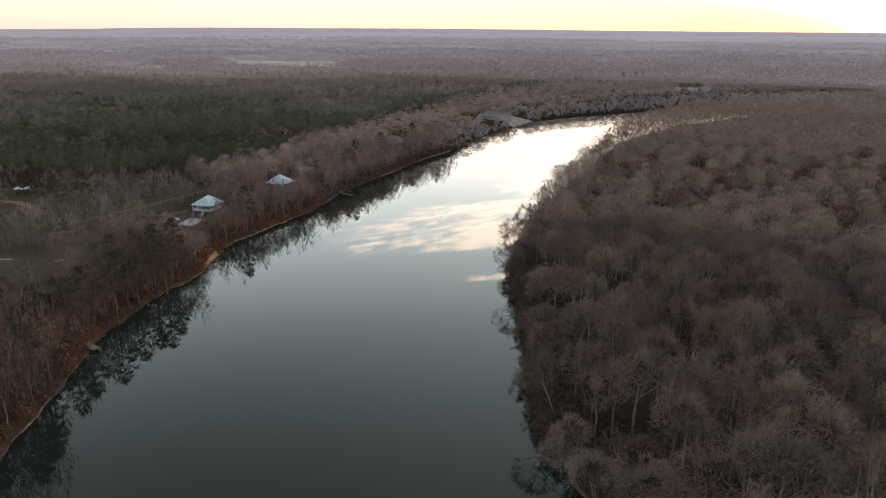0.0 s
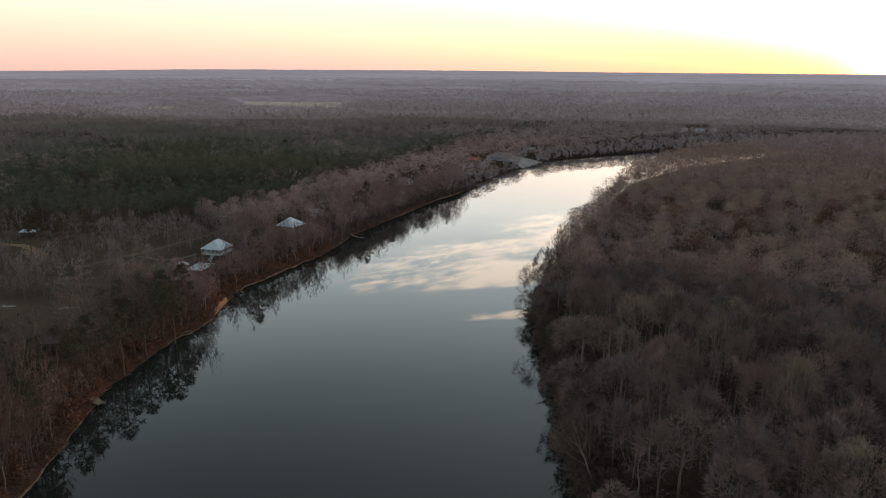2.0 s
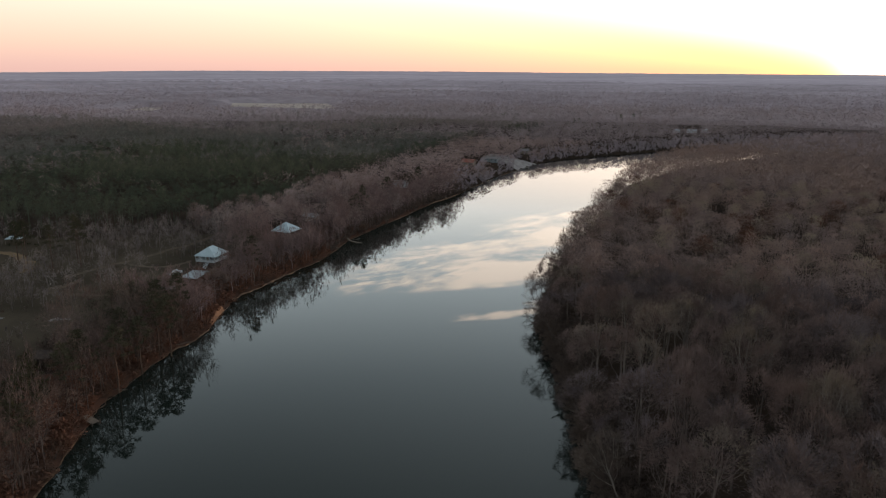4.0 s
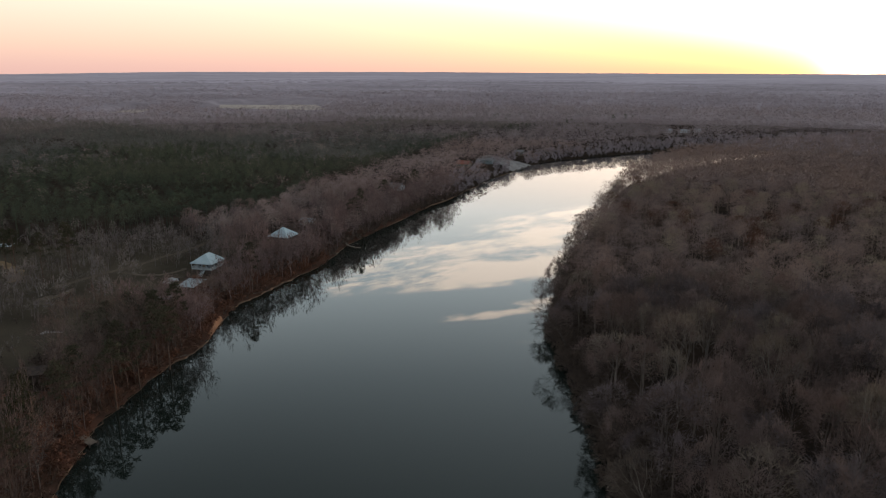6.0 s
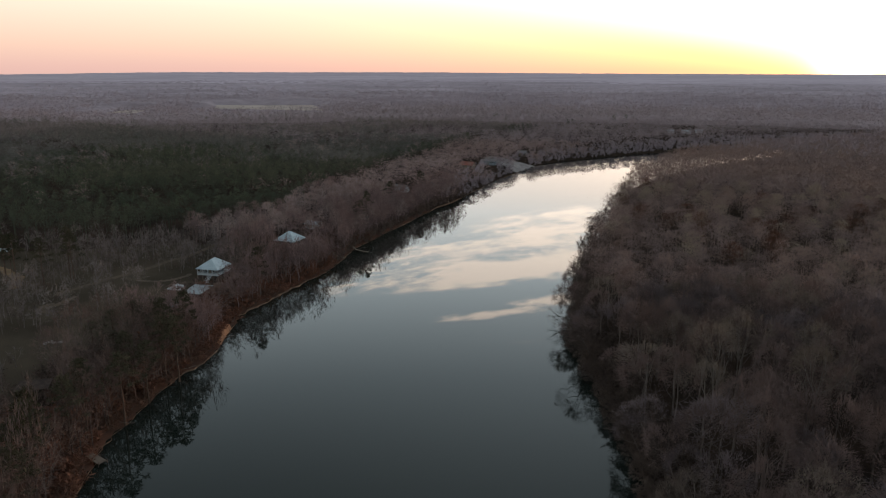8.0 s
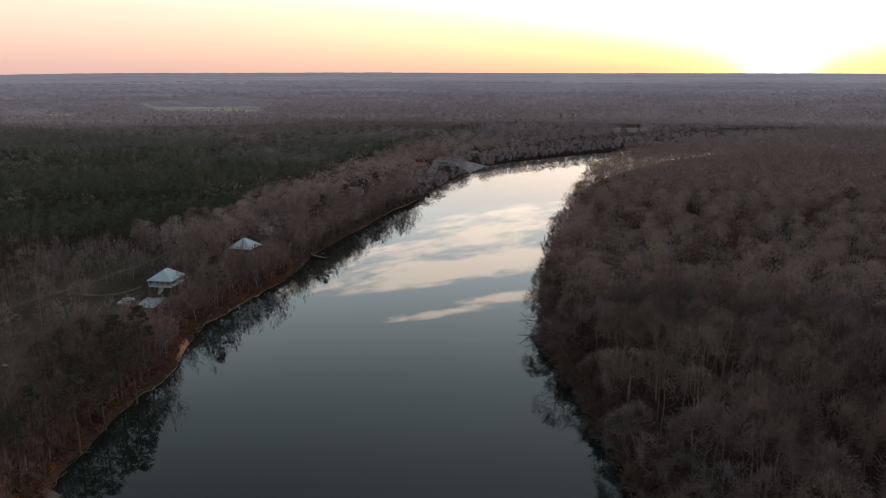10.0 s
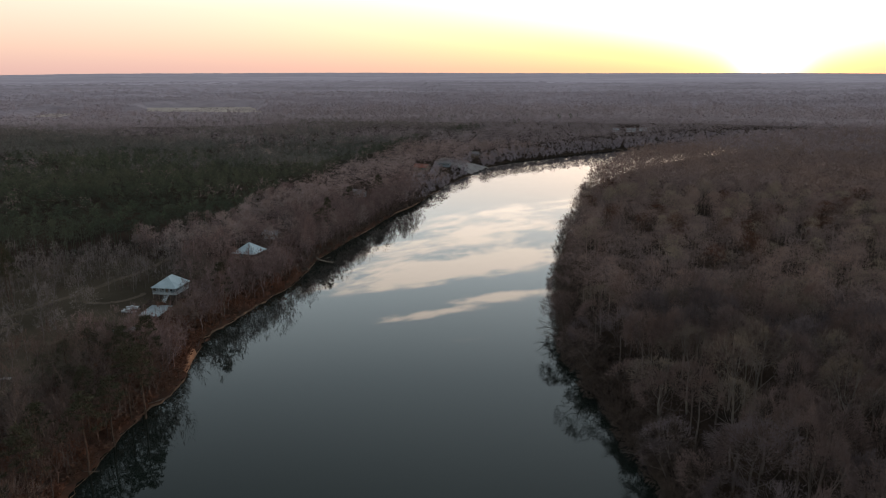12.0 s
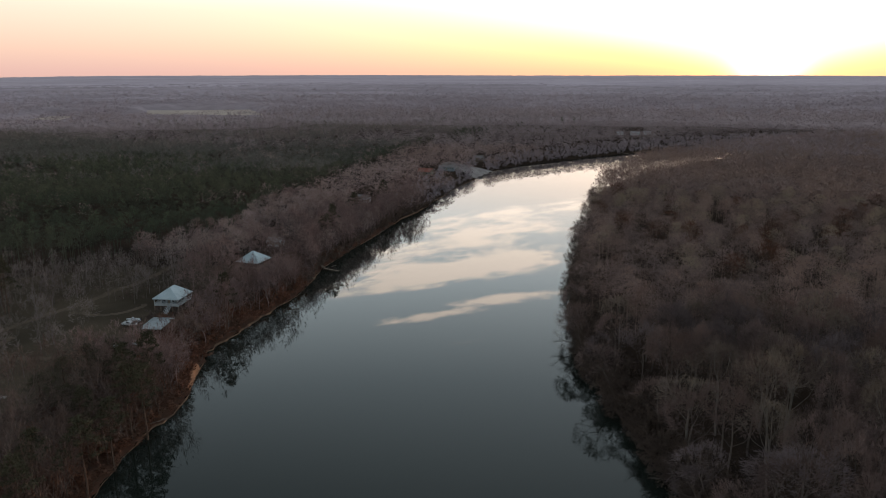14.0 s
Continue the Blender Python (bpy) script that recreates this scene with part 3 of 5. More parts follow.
def hardwood(seed, height=27.0, crown=6.6, limbs=6, forks=4, spurs=3, twigs=1800, twig=(0.6, 1.3), width=0.11, sides=(4, 3, 3), bole=0.58, deep=0.29, lift=0.2, fuzz=0.6):
    """A leafless hardwood that forks three times: wood and a fringe of fine twigs fanning out of the branch ends."""
    rng = random.Random(seed)
    wood, fine = Shape(), Shape()
    drift = Vector((rng.uniform(-0.05, 0.05), rng.uniform(-0.05, 0.05), 0))
    top = height * bole
    n = 4
    trunk = [Vector((0, 0, -0.8))] + [drift * (top * i / n) + Vector((rng.uniform(-0.2, 0.2), rng.uniform(-0.2, 0.2), top * i / n)) for i in range(1, n + 1)]
    r = height * rng.uniform(0.010, 0.013)
    wood.tube(trunk, r, r * 0.62, sides[0])
    heart = drift * height + Vector((0, 0, height * (1 - deep)))
    p1, p2, k1 = rng.uniform(0, 6.28), rng.uniform(0, 6.28), rng.choice((2, 3))

    def shell(a, slope, reach):
        reach *= 1 + 0.16 * math.sin(k1 * a + p1) + 0.10 * math.sin(5 * a + p2 + 2 * slope)
        return heart + Vector((math.cos(a) * math.cos(slope) * crown, math.sin(a) * math.cos(slope) * crown, math.sin(slope) * height * deep)) * reach

    def along(line, v):
        v *= len(line) - 1
        q = min(int(v), len(line) - 2)
        return line[q].lerp(line[q + 1], v - q)

    tips = []
    turn = rng.uniform(0, 6.28)
    for i in range(limbs):
        turn += 2.4 + rng.uniform(-0.35, 0.35)
        slope = radians(rng.uniform(2, 36) if i < limbs * 0.62 else rng.uniform(48, 86))
        start = along(trunk, rng.uniform(0.55, 0.98) if i < limbs * 0.62 else 1.0)
        goal = shell(turn, slope, rng.uniform(0.74, 0.92))
        bow = Vector((math.cos(turn), math.sin(turn), -0.35)) * (goal - start).length * 0.10
        line = [start, start.lerp(goal, 0.36) + bow * 0.9, start.lerp(goal, 0.7) + bow * 0.6, goal]
        wood.tube(line, r * 0.30, r * 0.08, sides[1])
        for _ in range(forks):
            s = along(line, rng.uniform(0.35, 0.97))
            a2, e2 = turn + rng.gauss(0, 0.5), min(1.5, max(-0.25, slope + rng.gauss(0.05, 0.36)))
            goal2 = shell(a2, e2, rng.uniform(0.80, 0.97))
            line2 = [s, s.lerp(goal2, 0.5) + Vector((rng.uniform(-0.3, 0.3), rng.uniform(-0.3, 0.3), -0.04 * (goal2 - s).length)), goal2]
            if sides[2]:
                wood.tube(line2, r * 0.095, r * 0.035, sides[2])
            tips.append(line2)
            for _ in range(spurs):
                s3 = along(line2, rng.uniform(0.35, 0.95))
                goal3 = shell(a2 + rng.gauss(0, 0.24), min(1.5, max(-0.35, e2 + rng.gauss(0.04, 0.2))), rng.uniform(0.86, 1.04))
                if sides[2] > 2:
                    wood.blade(s3, goal3 - s3, (goal3 - s3).length, r * 0.13, rng)
                tips.append([s3, goal3])
    lobes = [(rng.uniform(0, 6.28), math.asin(rng.uniform(-0.1, 0.98)), rng.uniform(0.86, 1.08)) for _ in range(11)]
    for i in range(twigs):
        if i < twigs * fuzz:
            # rounded sprays over the crown's outside
            lobe, rise, reach = lobes[rng.randrange(11)]
            s = shell(lobe + rng.gauss(0, 0.34), min(1.55, max(-0.4, rise + rng.gauss(0, 0.26))), reach * rng.uniform(0.70, 1.0))
            way = (s - heart).normalized() + Vector((rng.uniform(-1, 1), rng.uniform(-1, 1), rng.uniform(-0.6, 1.0))) * 0.75
            fine.blade(s, way, rng.uniform(*twig), width * rng.uniform(0.7, 1.3), rng)
            continue
        line = tips[rng.randrange(len(tips))]
        s = along(line, rng.uniform(0.3, 1.0))
        way = (line[-1] - line[0]).normalized() * 0.8 + (s - heart).normalized() * 0.35 + Vector((0, 0, lift))
        way += Vector((rng.uniform(-1, 1), rng.uniform(-1, 1), rng.uniform(-0.7, 0.8))) * 0.6
        fine.blade(s, way, rng.uniform(*twig), width * rng.uniform(0.7, 1.3), rng)
    return wood, fine


def dome_crown(seed, height, radius, shards, size, low=0.4, lobes=9, trunk=0.0, point=0.0):
    """A tree seen from afar, as arrays: a lobed dome of small sprays, on a trunk where its radius is given."""
    rng = np.random.default_rng(seed)
    z0, rise = height * low, height * (1 - low)
    a = np.arange(lobes) * 2.4 + rng.uniform(0, 6.28)
    e = np.linspace(0.0, 1.45, lobes) + rng.uniform(-0.12, 0.12, lobes)
    shrink = 1 - point * np.sin(np.clip(e, 0, 1.5))
    mids = np.stack([np.cos(a) * np.cos(e) * radius * 0.62, np.sin(a) * np.cos(e) * radius * 0.62, z0 + np.maximum(np.sin(e), 0) * rise * 0.66], 1)
    pick = rng.integers(0, lobes, shards)
    n = rng.normal(0, 1, (shards, 3)) + (0, 0, 0.45)
    n /= np.linalg.norm(n, axis=1)[:, None]
    big = (rng.uniform(0.38, 0.56, lobes) * radius * shrink)[pick][:, None]
    p = mids[pick] + n * big * rng.uniform(0.75, 1.05, (shards, 1)) * (1, 1, 0.8 + 0.5 * point)
    way = n * 0.7 + rng.normal(0, 0.5, (shards, 3)) + (0, 0, 0.3)
    way /= np.linalg.norm(way, axis=1)[:, None]
    across = np.cross(way, n + rng.normal(0, 0.3, (shards, 3)))
    across /= np.linalg.norm(across, axis=1)[:, None] + 1e-6
    half = across * (size[1] / 2 * rng.uniform(0.7, 1.3, (shards, 1)))
    long = way * (size[0] * rng.uniform(0.7, 1.3, (shards, 1)))
    v = np.stack([p - half, p + half, p + long], 1).reshape(-1, 3)
    f = np.arange(len(v)).reshape(-1, 3)
    if trunk:
        w, t = to_arrays(Shape().tube([(0, 0, -0.8), (0.2, 0.1, z0), (0.1, 0.3, z0 + rise * 0.6)], trunk, trunk * 0.4, 3))
        f = np.concatenate([f, t + len(v)])
        v = np.concatenate([v, w])
    return v, f


def pine_tree(seed, height=24.0, clumps=26, needles=38, blade=(0.6, 1.05), width=0.26, sides=5, low=0.5, ball=1.05):
    """A loblolly pine: long bare trunk, irregular crown of needle clumps on short limbs."""
    rng = random.Random(seed)
    wood, green = Shape(), Shape()
    pts = [Vector((0, 0, -0.6))] + [Vector((rng.uniform(-0.15, 0.15), rng.uniform(-0.15, 0.15), height * i / 5)) for i in range(1, 6)]
    r = height * 0.0125
    wood.tube(pts, r, r * 0.2, sides)
    turn = rng.uniform(0, 6.28)
    for i in range(clumps):
        u = low + (1 - low) * (i / clumps) ** 0.85
        turn += 2.4 + rng.uniform(-0.6, 0.6)
        reach = height * 0.15 * (1.08 - ((u - low) / (1 - low)) ** 1.6) * rng.uniform(0.55, 1.15)
        start = Vector((0, 0, height * u))
        end = start + Vector((math.cos(turn) * reach, math.sin(turn) * reach, rng.uniform(0.0, 0.5) * reach + 0.3))
        if sides > 3:
            wood.tube([start, (start + end) / 2 + Vector((0, 0, 0.15)), end], r * 0.22, r * 0.06, 3)
        size = ball * rng.uniform(0.75, 1.3)
        for _ in range(needles):
            d = Vector((rng.gauss(0, 1), rng.gauss(0, 1), rng.gauss(0.35, 0.8))).normalized()
            c = end + Vector((rng.uniform(-1, 1), rng.uniform(-1, 1), rng.uniform(-0.55, 0.55))) * size * 0.8
            green.blade(c, d, rng.uniform(*blade) * size, width, rng)
    return wood, green


def shrub(seed, height=3.2, stems=7, twigs=150, width=0.07, leafy=0.5):
    """A many-stemmed thicket bush with clinging dead leaves."""
    rng = random.Random(seed)
    wood, fine = Shape(), Shape()
    for _ in range(stems):
        a, out = rng.uniform(0, 6.28), rng.uniform(0.15, 0.6)
        base = Vector((math.cos(a) * 0.3, math.sin(a) * 0.3, -0.3))
        mid = base + Vector((math.cos(a) * out, math.sin(a) * out, 1)) * height * 0.45
        tip = mid + Vector((math.cos(a) * out * 1.3, math.sin(a) * out * 1.3, 0.9)) * height * 0.45
        wood.tube([base, mid, tip], 0.05, 0.015, 3)
        for _ in range(twigs // stems):
            v = rng.uniform(0.2, 1)
            s = base.lerp(mid, v * 2) if v < 0.5 else mid.lerp(tip, v * 2 - 1)
            d = Vector((rng.uniform(-1, 1), rng.uniform(-1, 1), rng.uniform(-0.2, 1)))
            leaf = rng.random() < leafy
            fine.blade(s + d * 0.3, d, rng.uniform(0.4, 1.1), width * (3.0 if leaf else 1.0), rng)
    return wood, fine


def to_arrays(shape):
    """Vertices and triangles of a shape."""
    tri = []
    for f in shape.f:
        tri += [(f[0], f[i], f[i + 1]) for i in range(1, len(f) - 1)]
    return np.array(shape.v, float), np.array(tri, int)


def spread_copies(name, protos, places, material, label, category):
    """One object of kind stuff: copies of the prototypes (vertices, triangles) at rows of x, y, z, turn, size, height."""
    vs, fs, n = [], [], 0
    for i, (x, y, z, turn, size, tall) in enumerate(places):
        v, f = protos[i % len(protos)]
        c, s = math.cos(turn) * size, math.sin(turn) * size
        w = np.empty_like(v)
        w[:, 0], w[:, 1], w[:, 2] = v[:, 0] * c - v[:, 1] * s + x, v[:, 0] * s + v[:, 1] * c + y, v[:, 2] * tall + z
        vs.append(w), fs.append(f + n)
        n += len(v)
    me = array_mesh(name, np.concatenate(vs), np.concatenate(fs), material)
    return tagged(new(name, me), label, category, kind="stuff")


def scatter(x0, x1, y0, y1, step, seed, jitter=0.42):
    """A jittered lattice of points, as arrays."""
    rng = np.random.default_rng(seed)
    xs, ys = np.meshgrid(np.arange(x0, x1, step), np.arange(y0, y1, step * 0.87))
    xs = xs + (np.arange(xs.shape[0]) % 2)[:, None] * step / 2
    x = (xs + rng.uniform(-jitter, jitter, xs.shape) * step).ravel()
    y = (ys + rng.uniform(-jitter, jitter, xs.shape) * step).ravel()
    return x, y


def facing(x, y, lo=-40.0, hi=46.0):
    """Whether a place lies in the wide sector north of the flight."""
    a = np.degrees(np.arctan2(x + 25, y - 15))
    return (a > lo) & (a < hi)


def rows_at(x, y, seed, size=(0.85, 1.15), tall=(0.8, 1.15)):
    rng = np.random.default_rng(seed)
    n = len(x)
    return np.stack([x, y, relief(x, y), rng.uniform(0, 6.28, n), rng.uniform(*size, n), rng.uniform(*tall, n)], 1)


def pine_stand(x, y, seed):
    """Whether pine grows at a place behind the plantation's front: solid first, then mixed with hardwood."""
    odds = 0.04 + 0.86 * ramp01(1000 + 150 * swell(x, y, 110) - 0.55 * np.maximum(x + 80, 0) - y + 170 * swell(x, y, 31, 4), -300, 120)
    return np.random.default_rng(seed).uniform(0, 1, len(x)) < odds


HOMES = [(-120.6, 361), (-120, 333), (-95, 416), (-89, 466), (-38, 600), (23, 731), (48, 757), (91, 827), (-131, 339), (-128, 320), (-139.5, 238), (-232, 398),
         (-70, 425), (84, 790), (375, 1119), (-80, 431)]
CLEAR = [12, 12, 11, 8, 9, 10, 11, 8, 8, 7, 6.5, 8, 5, 13, 19, 5]


OPEN_SOUTH = [7, 10, 8, 10, 34, 34, 40, 40, 10, 4, 16, 0, 4, 36, 60, 9]


def free_of_homes(x, y, extra=0.0, beyond=0.0):
    """Whether a place lies clear of the buildings and of the open ground on their river side."""
    ok = np.ones(x.shape, bool)
    for (hx, hy), c, south in zip(HOMES, CLEAR, OPEN_SOUTH):
        south += beyond
        away = np.hypot(hx + 25, hy - 35)
        end = (hx - (hx + 25) / away * (south + 0.01), hy - (hy - 35) / away * (south + 0.01))
        ok &= line_distance(x, y, [(hx, hy), end]) > (c + extra) * (1 if south < 30 else 0.9)
    return ok


ROADS = [[(-178, 334), (-168, 353), (-160, 366), (-151, 387), (-143, 405), (-126, 458), (-101, 502), (-82, 545)], [(-175, 322), (-175, 313), (-158, 309), (-145, 309)], [(-174, 312), (-169, 331)],
         [(-158, 358), (-144, 353), (-132, 366)], [(-300, 392), (-239, 381), (-208, 360), (-197, 300)]]


def off_road(x, y, gap=3.0):
    ok = np.ones(x.shape, bool)
    for line in ROADS:
        ok &= line_distance(x, y, line) > gap
    return ok


def open_view(x, y, gap=3.0):
    """Clear of the tracks, of the ground on their river side and of the two lawns."""
    ok = off_road(x, y, gap) & off_road(x - 3, y + 8, gap)
    ok &= (line_distance(x, y, [(-190, 276), (-138, 270)]) > 13) & (line_distance(x, y, [(-150, 250), (-128, 258)]) > 9)
    return ok & (np.hypot((x + 222) / 26, (y - 378) / 17) > 1) & (line_distance(x, y, [(-165, 338), (-132, 334)]) > 12)


def plant(name, protos, materials, places, label, category, group, part_names=("trunk", "crown"), tilt=None):
    """Single trees as things of two parts, each shape made once and then copied."""
    first = {}
    rng = random.Random(len(places))
    for i, (x, y, z, turn, size, tall) in enumerate(places):
        k = i % len(protos)
        m = Matrix.LocRotScale((x, y, z), Euler((0, 0, turn)), (size, size, tall))
        if tilt is not None:
            m = Matrix.Translation((x, y, z)) @ tilt[i] @ Matrix.LocRotScale((0, 0, 0), Euler((0, 0, turn)), (size, size, tall))
        if k not in first:
            ob = new(name)
            ob.matrix_basis = m
            tagged(ob, label, category, group)
            for pname, shape, material in zip(part_names, protos[k], materials):
                part(pname, shape, material, ob)
            ob["size"] = size
            first[k] = (ob, m)
        else:
            ob = copy_thing(first[k][0], Matrix.Identity(4))
            ob.matrix_basis = m


# ---- the wood on the east bank
BARE = [hardwood(100 + i, 26.0, 6.3 + 0.5 * (i % 4), 6 + i % 2, 4, 3, 2500, fuzz=0.72) for i in range(7)]
BARE_MAUVE = [hardwood(120 + i, 24.5, 6.0 + 0.5 * i, 6, 4, 3, 2500, deep=0.30, fuzz=0.75) for i in range(4)]
BARE_OPEN = [hardwood(140 + i, 27.5, 7.6, 8, 5, 3, 2300, bole=0.60, deep=0.25, fuzz=0.55) for i in range(4)]
BARE_MID = [dome_crown(200 + i, 23.0, 5.6 + 0.5 * (i % 4), 680, (1.3, 0.16), 0.50, 13, 0.12) for i in range(8)]
BARE_FAR = [dome_crown(230 + i, 22.0, 6.2, 62, (2.1, 0.5), 0.46, 9) for i in range(8)]
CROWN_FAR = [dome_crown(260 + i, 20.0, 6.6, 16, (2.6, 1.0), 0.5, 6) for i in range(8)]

x, y = scatter(20, 330, 60, 420, 10.2, 11)
d, left = shore(x, y)
r = np.hypot(x + 25, y - 15)
keep = ~left & (d > 0.5) & facing(x, y, -10, 50) & (r > 100) & (r < 330)
x, y, r, d = x[keep], y[keep], r[keep], d[keep]
order = np.argsort(r)
x, y, d, r = x[order], y[order], d[order], r[order]
single = np.arange(len(x)) < 250
single |= d < 6
places = rows_at(x[single], y[single], 12, (0.85, 1.2), (0.78, 1.12))
edge = d[single] < 6
lean_rng = random.Random(5)
tilts = [Matrix.Rotation(radians(-lean_rng.uniform(8, 26)), 4, Vector((0.15, 1, 0))) if e else Matrix.Rotation(radians(lean_rng.uniform(-4, 4)), 4, "X") for e in edge]
places[edge, 4] *= 0.8
places[:, 5] *= 0.68 + 0.32 * ramp01(d[single], 3, 20)
kinds = np.random.default_rng(16).uniform(0, 1, len(places)) + 0.18 * swell(places[:, 0], places[:, 1], 14, 2)
for protos, woods, some, label in ((BARE, (BARK, TWIG), (kinds > 0.30) & (kinds < 0.84), "leafless grey-brown hardwood tree in a dense winter wood"),
                                   (BARE_MAUVE, (BARK, TWIG_MAUVE), kinds <= 0.30, "leafless mauve-grey hardwood tree in a dense winter wood"),
                                   (BARE_OPEN, (PALE_BARK, TWIG_TOP), kinds >= 0.84, "leafless sycamore with pale limbs and beige twigs in woodland")):
    plant("bare_tree", protos, woods, places[some], label, "tree", "bare trees of the east bank wood", tilt=[t for t, e in zip(tilts, some) if e])
# share of trees in the haze-lifted tone grows with distance
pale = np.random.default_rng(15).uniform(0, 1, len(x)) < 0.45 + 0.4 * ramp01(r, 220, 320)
for name, some, material, label in (("bare_wood", ~pale, TWIG, "dense leafless brown hardwood forest"), ("grey_wood", pale, TWIG_HAZED, "dense leafless brown hardwood forest, paled by haze")):
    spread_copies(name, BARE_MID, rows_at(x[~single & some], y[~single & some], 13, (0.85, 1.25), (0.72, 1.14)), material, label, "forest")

# understorey of the east wood
x, y = scatter(20, 300, 70, 330, 7.0, 17)
d, left = shore(x, y)
keep = ~left & (d > 2.5) & facing(x, y, -10, 50) & (np.hypot(x + 25, y - 15) < 300)
SHRUB_LOW = [to_arrays(Shape().add(w.v, w.f).add(t.v, t.f)) for w, t in (shrub(300 + i, 4.2, 4, 64, 0.15, 0.1) for i in range(5))]
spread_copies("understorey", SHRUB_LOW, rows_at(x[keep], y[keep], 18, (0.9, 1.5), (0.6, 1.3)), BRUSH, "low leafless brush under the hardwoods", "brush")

# slender trees leaning out along the east waterline
line = RIGHT[(RIGHT[:, 1] > 100) & (RIGHT[:, 1] < 640)]
seg = np.random.default_rng(63)
px1, py1 = [], []
for (ax, ay), (bx, by) in zip(line[:-1], line[1:]):
    for u in np.arange(0, 1, 4.6 / max(np.hypot(bx - ax, by - ay), 0.5)):
        px1.append(ax + (bx - ax) * u + seg.uniform(2.0, 6.0))
        py1.append(ay + (by - ay) * u + seg.uniform(-1.5, 1.5))
px1, py1 = np.array(px1), np.array(py1)
lean_rows = rows_at(px1, py1, 64, (0.75, 1.15), (0.6, 1.2))
lean_rows[:, 5] *= 1 - 0.42 * ramp01(-py1, -330, -280)
EDGE = []
for i in range(6):
    w, t = bare_tree(590 + i, 14.0, 3.9, 6, 4, 330, (0.8, 1.9), 0.12, (3, 3, 0), fork=0.2, flat=0.34, mid=0.62)
    v, f = to_arrays(Shape().add(w.v, w.f).add(t.v, t.f))
    EDGE.append((v, f))
vs, fs, n = [], [], 0
for i, (x1, y1, z1, turn, size, tall) in enumerate(lean_rows):
    v, f = EDGE[i % 6]
    c1, s1 = math.cos(turn) * size, math.sin(turn) * size
    tip = radians(seg.uniform(4, 26) * (0.6 + 0.4 * float(ramp01(y1, 230, 300))) * (0.55 + 0.45 * float(ramp01(y1, 240, 310))))
    a1, b1, h1 = v[:, 0] * c1 - v[:, 1] * s1, v[:, 0] * s1 + v[:, 1] * c1, v[:, 2] * tall
    vs.append(np.stack([x1 + a1 * math.cos(tip) - h1 * math.sin(tip), y1 + b1, z1 + a1 * math.sin(tip) + h1 * math.cos(tip)], 1))
    fs.append(f + n)
    n += len(v)
for ax, ay in line[(line[:, 1] > 150) & (line[:, 1] < 420)]:
    for _ in range(4):
        # low brush hanging out over the water
        v, f = EDGE[seg.integers(6)]
        size, tall, tip = seg.uniform(0.6, 1.05), seg.uniform(0.28, 0.55), radians(seg.uniform(25, 62))
        turn = seg.uniform(0, 6.28)
        c1, s1 = math.cos(turn) * size, math.sin(turn) * size
        a1, b1, h1 = v[:, 0] * c1 - v[:, 1] * s1, v[:, 0] * s1 + v[:, 1] * c1, v[:, 2] * tall
        vs.append(np.stack([ax + seg.uniform(0.4, 3.4) + a1 * math.cos(tip) - h1 * math.sin(tip), ay + seg.uniform(-3, 3) + b1, 0.5 + a1 * math.sin(tip) + h1 * math.cos(tip)], 1))
        fs.append(f + n)
        n += len(v)
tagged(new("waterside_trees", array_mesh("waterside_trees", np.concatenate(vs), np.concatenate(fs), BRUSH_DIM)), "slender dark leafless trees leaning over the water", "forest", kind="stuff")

# brush at the east waterline
x, y = scatter(15, 120, 90, 520, 3.0, 57)
d, left = shore(x, y)
keep = ~left & (d > 1.0) & (d < 13) & ((swell(x, y, 11, 3) > -0.5) | (d > 4))
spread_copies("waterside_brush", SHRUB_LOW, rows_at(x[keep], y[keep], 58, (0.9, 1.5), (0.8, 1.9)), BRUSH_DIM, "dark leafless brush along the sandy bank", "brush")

# farther hardwoods on both banks
x, y = scatter(-60, 760, 200, 900, 11.4, 21)
d, left = shore(x, y)
r = np.hypot(x + 25, y - 15)
keep = ~left & (d > 1.5) & facing(x, y, -10, 50) & (r >= 330) & (r < 560)
rust = np.random.default_rng(77).uniform(0, 1, len(x)) < 0.07
spread_copies("rusty_crowns", BARE_MID, rows_at(x[keep & rust], y[keep & rust], 78, (0.9, 1.2), (0.85, 1.12)), TWIG_RUST, "scattered trees with rust-brown clinging leaves", "forest")
keep &= ~rust
tone = np.random.default_rng(79).uniform(0, 1, len(x)) + 0.25 * swell(x, y, 40, 3)
# first two tones are lifted for haze, the last is the near brown
for name, some, material, label in (("bare_wood_beyond", tone < 0.6, TWIG_HAZED, "dense leafless brown hardwood forest along the river"), ("beige_crowns", tone >= 0.8, TWIG_OLIVE, "leafless beige-topped hardwoods along the river"),
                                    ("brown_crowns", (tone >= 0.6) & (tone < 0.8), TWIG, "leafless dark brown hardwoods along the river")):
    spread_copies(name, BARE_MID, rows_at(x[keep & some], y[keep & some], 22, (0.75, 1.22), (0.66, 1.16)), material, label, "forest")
x, y = scatter(-700, 1500, 300, 1500, 11.0, 23)
d, left = shore(x, y)
r = np.hypot(x + 25, y - 15)
wild = ~pine_stand(x, y, 71) | (y < pine_edge(x) - 6)
keep = facing(x, y) & (d > 2) & ((r < 1300) | (d < 90)) & ((~left & (r >= 560)) | (left & wild & (r > 560))) & free_of_homes(x, y)
far_rows = rows_at(x[keep], y[keep], 24, (1.0, 1.4), (0.8, 1.15))
far_rows[left[keep], 5] *= 0.75
far_rows[~left[keep] & (d[keep] < 70), 5] *= 1.15
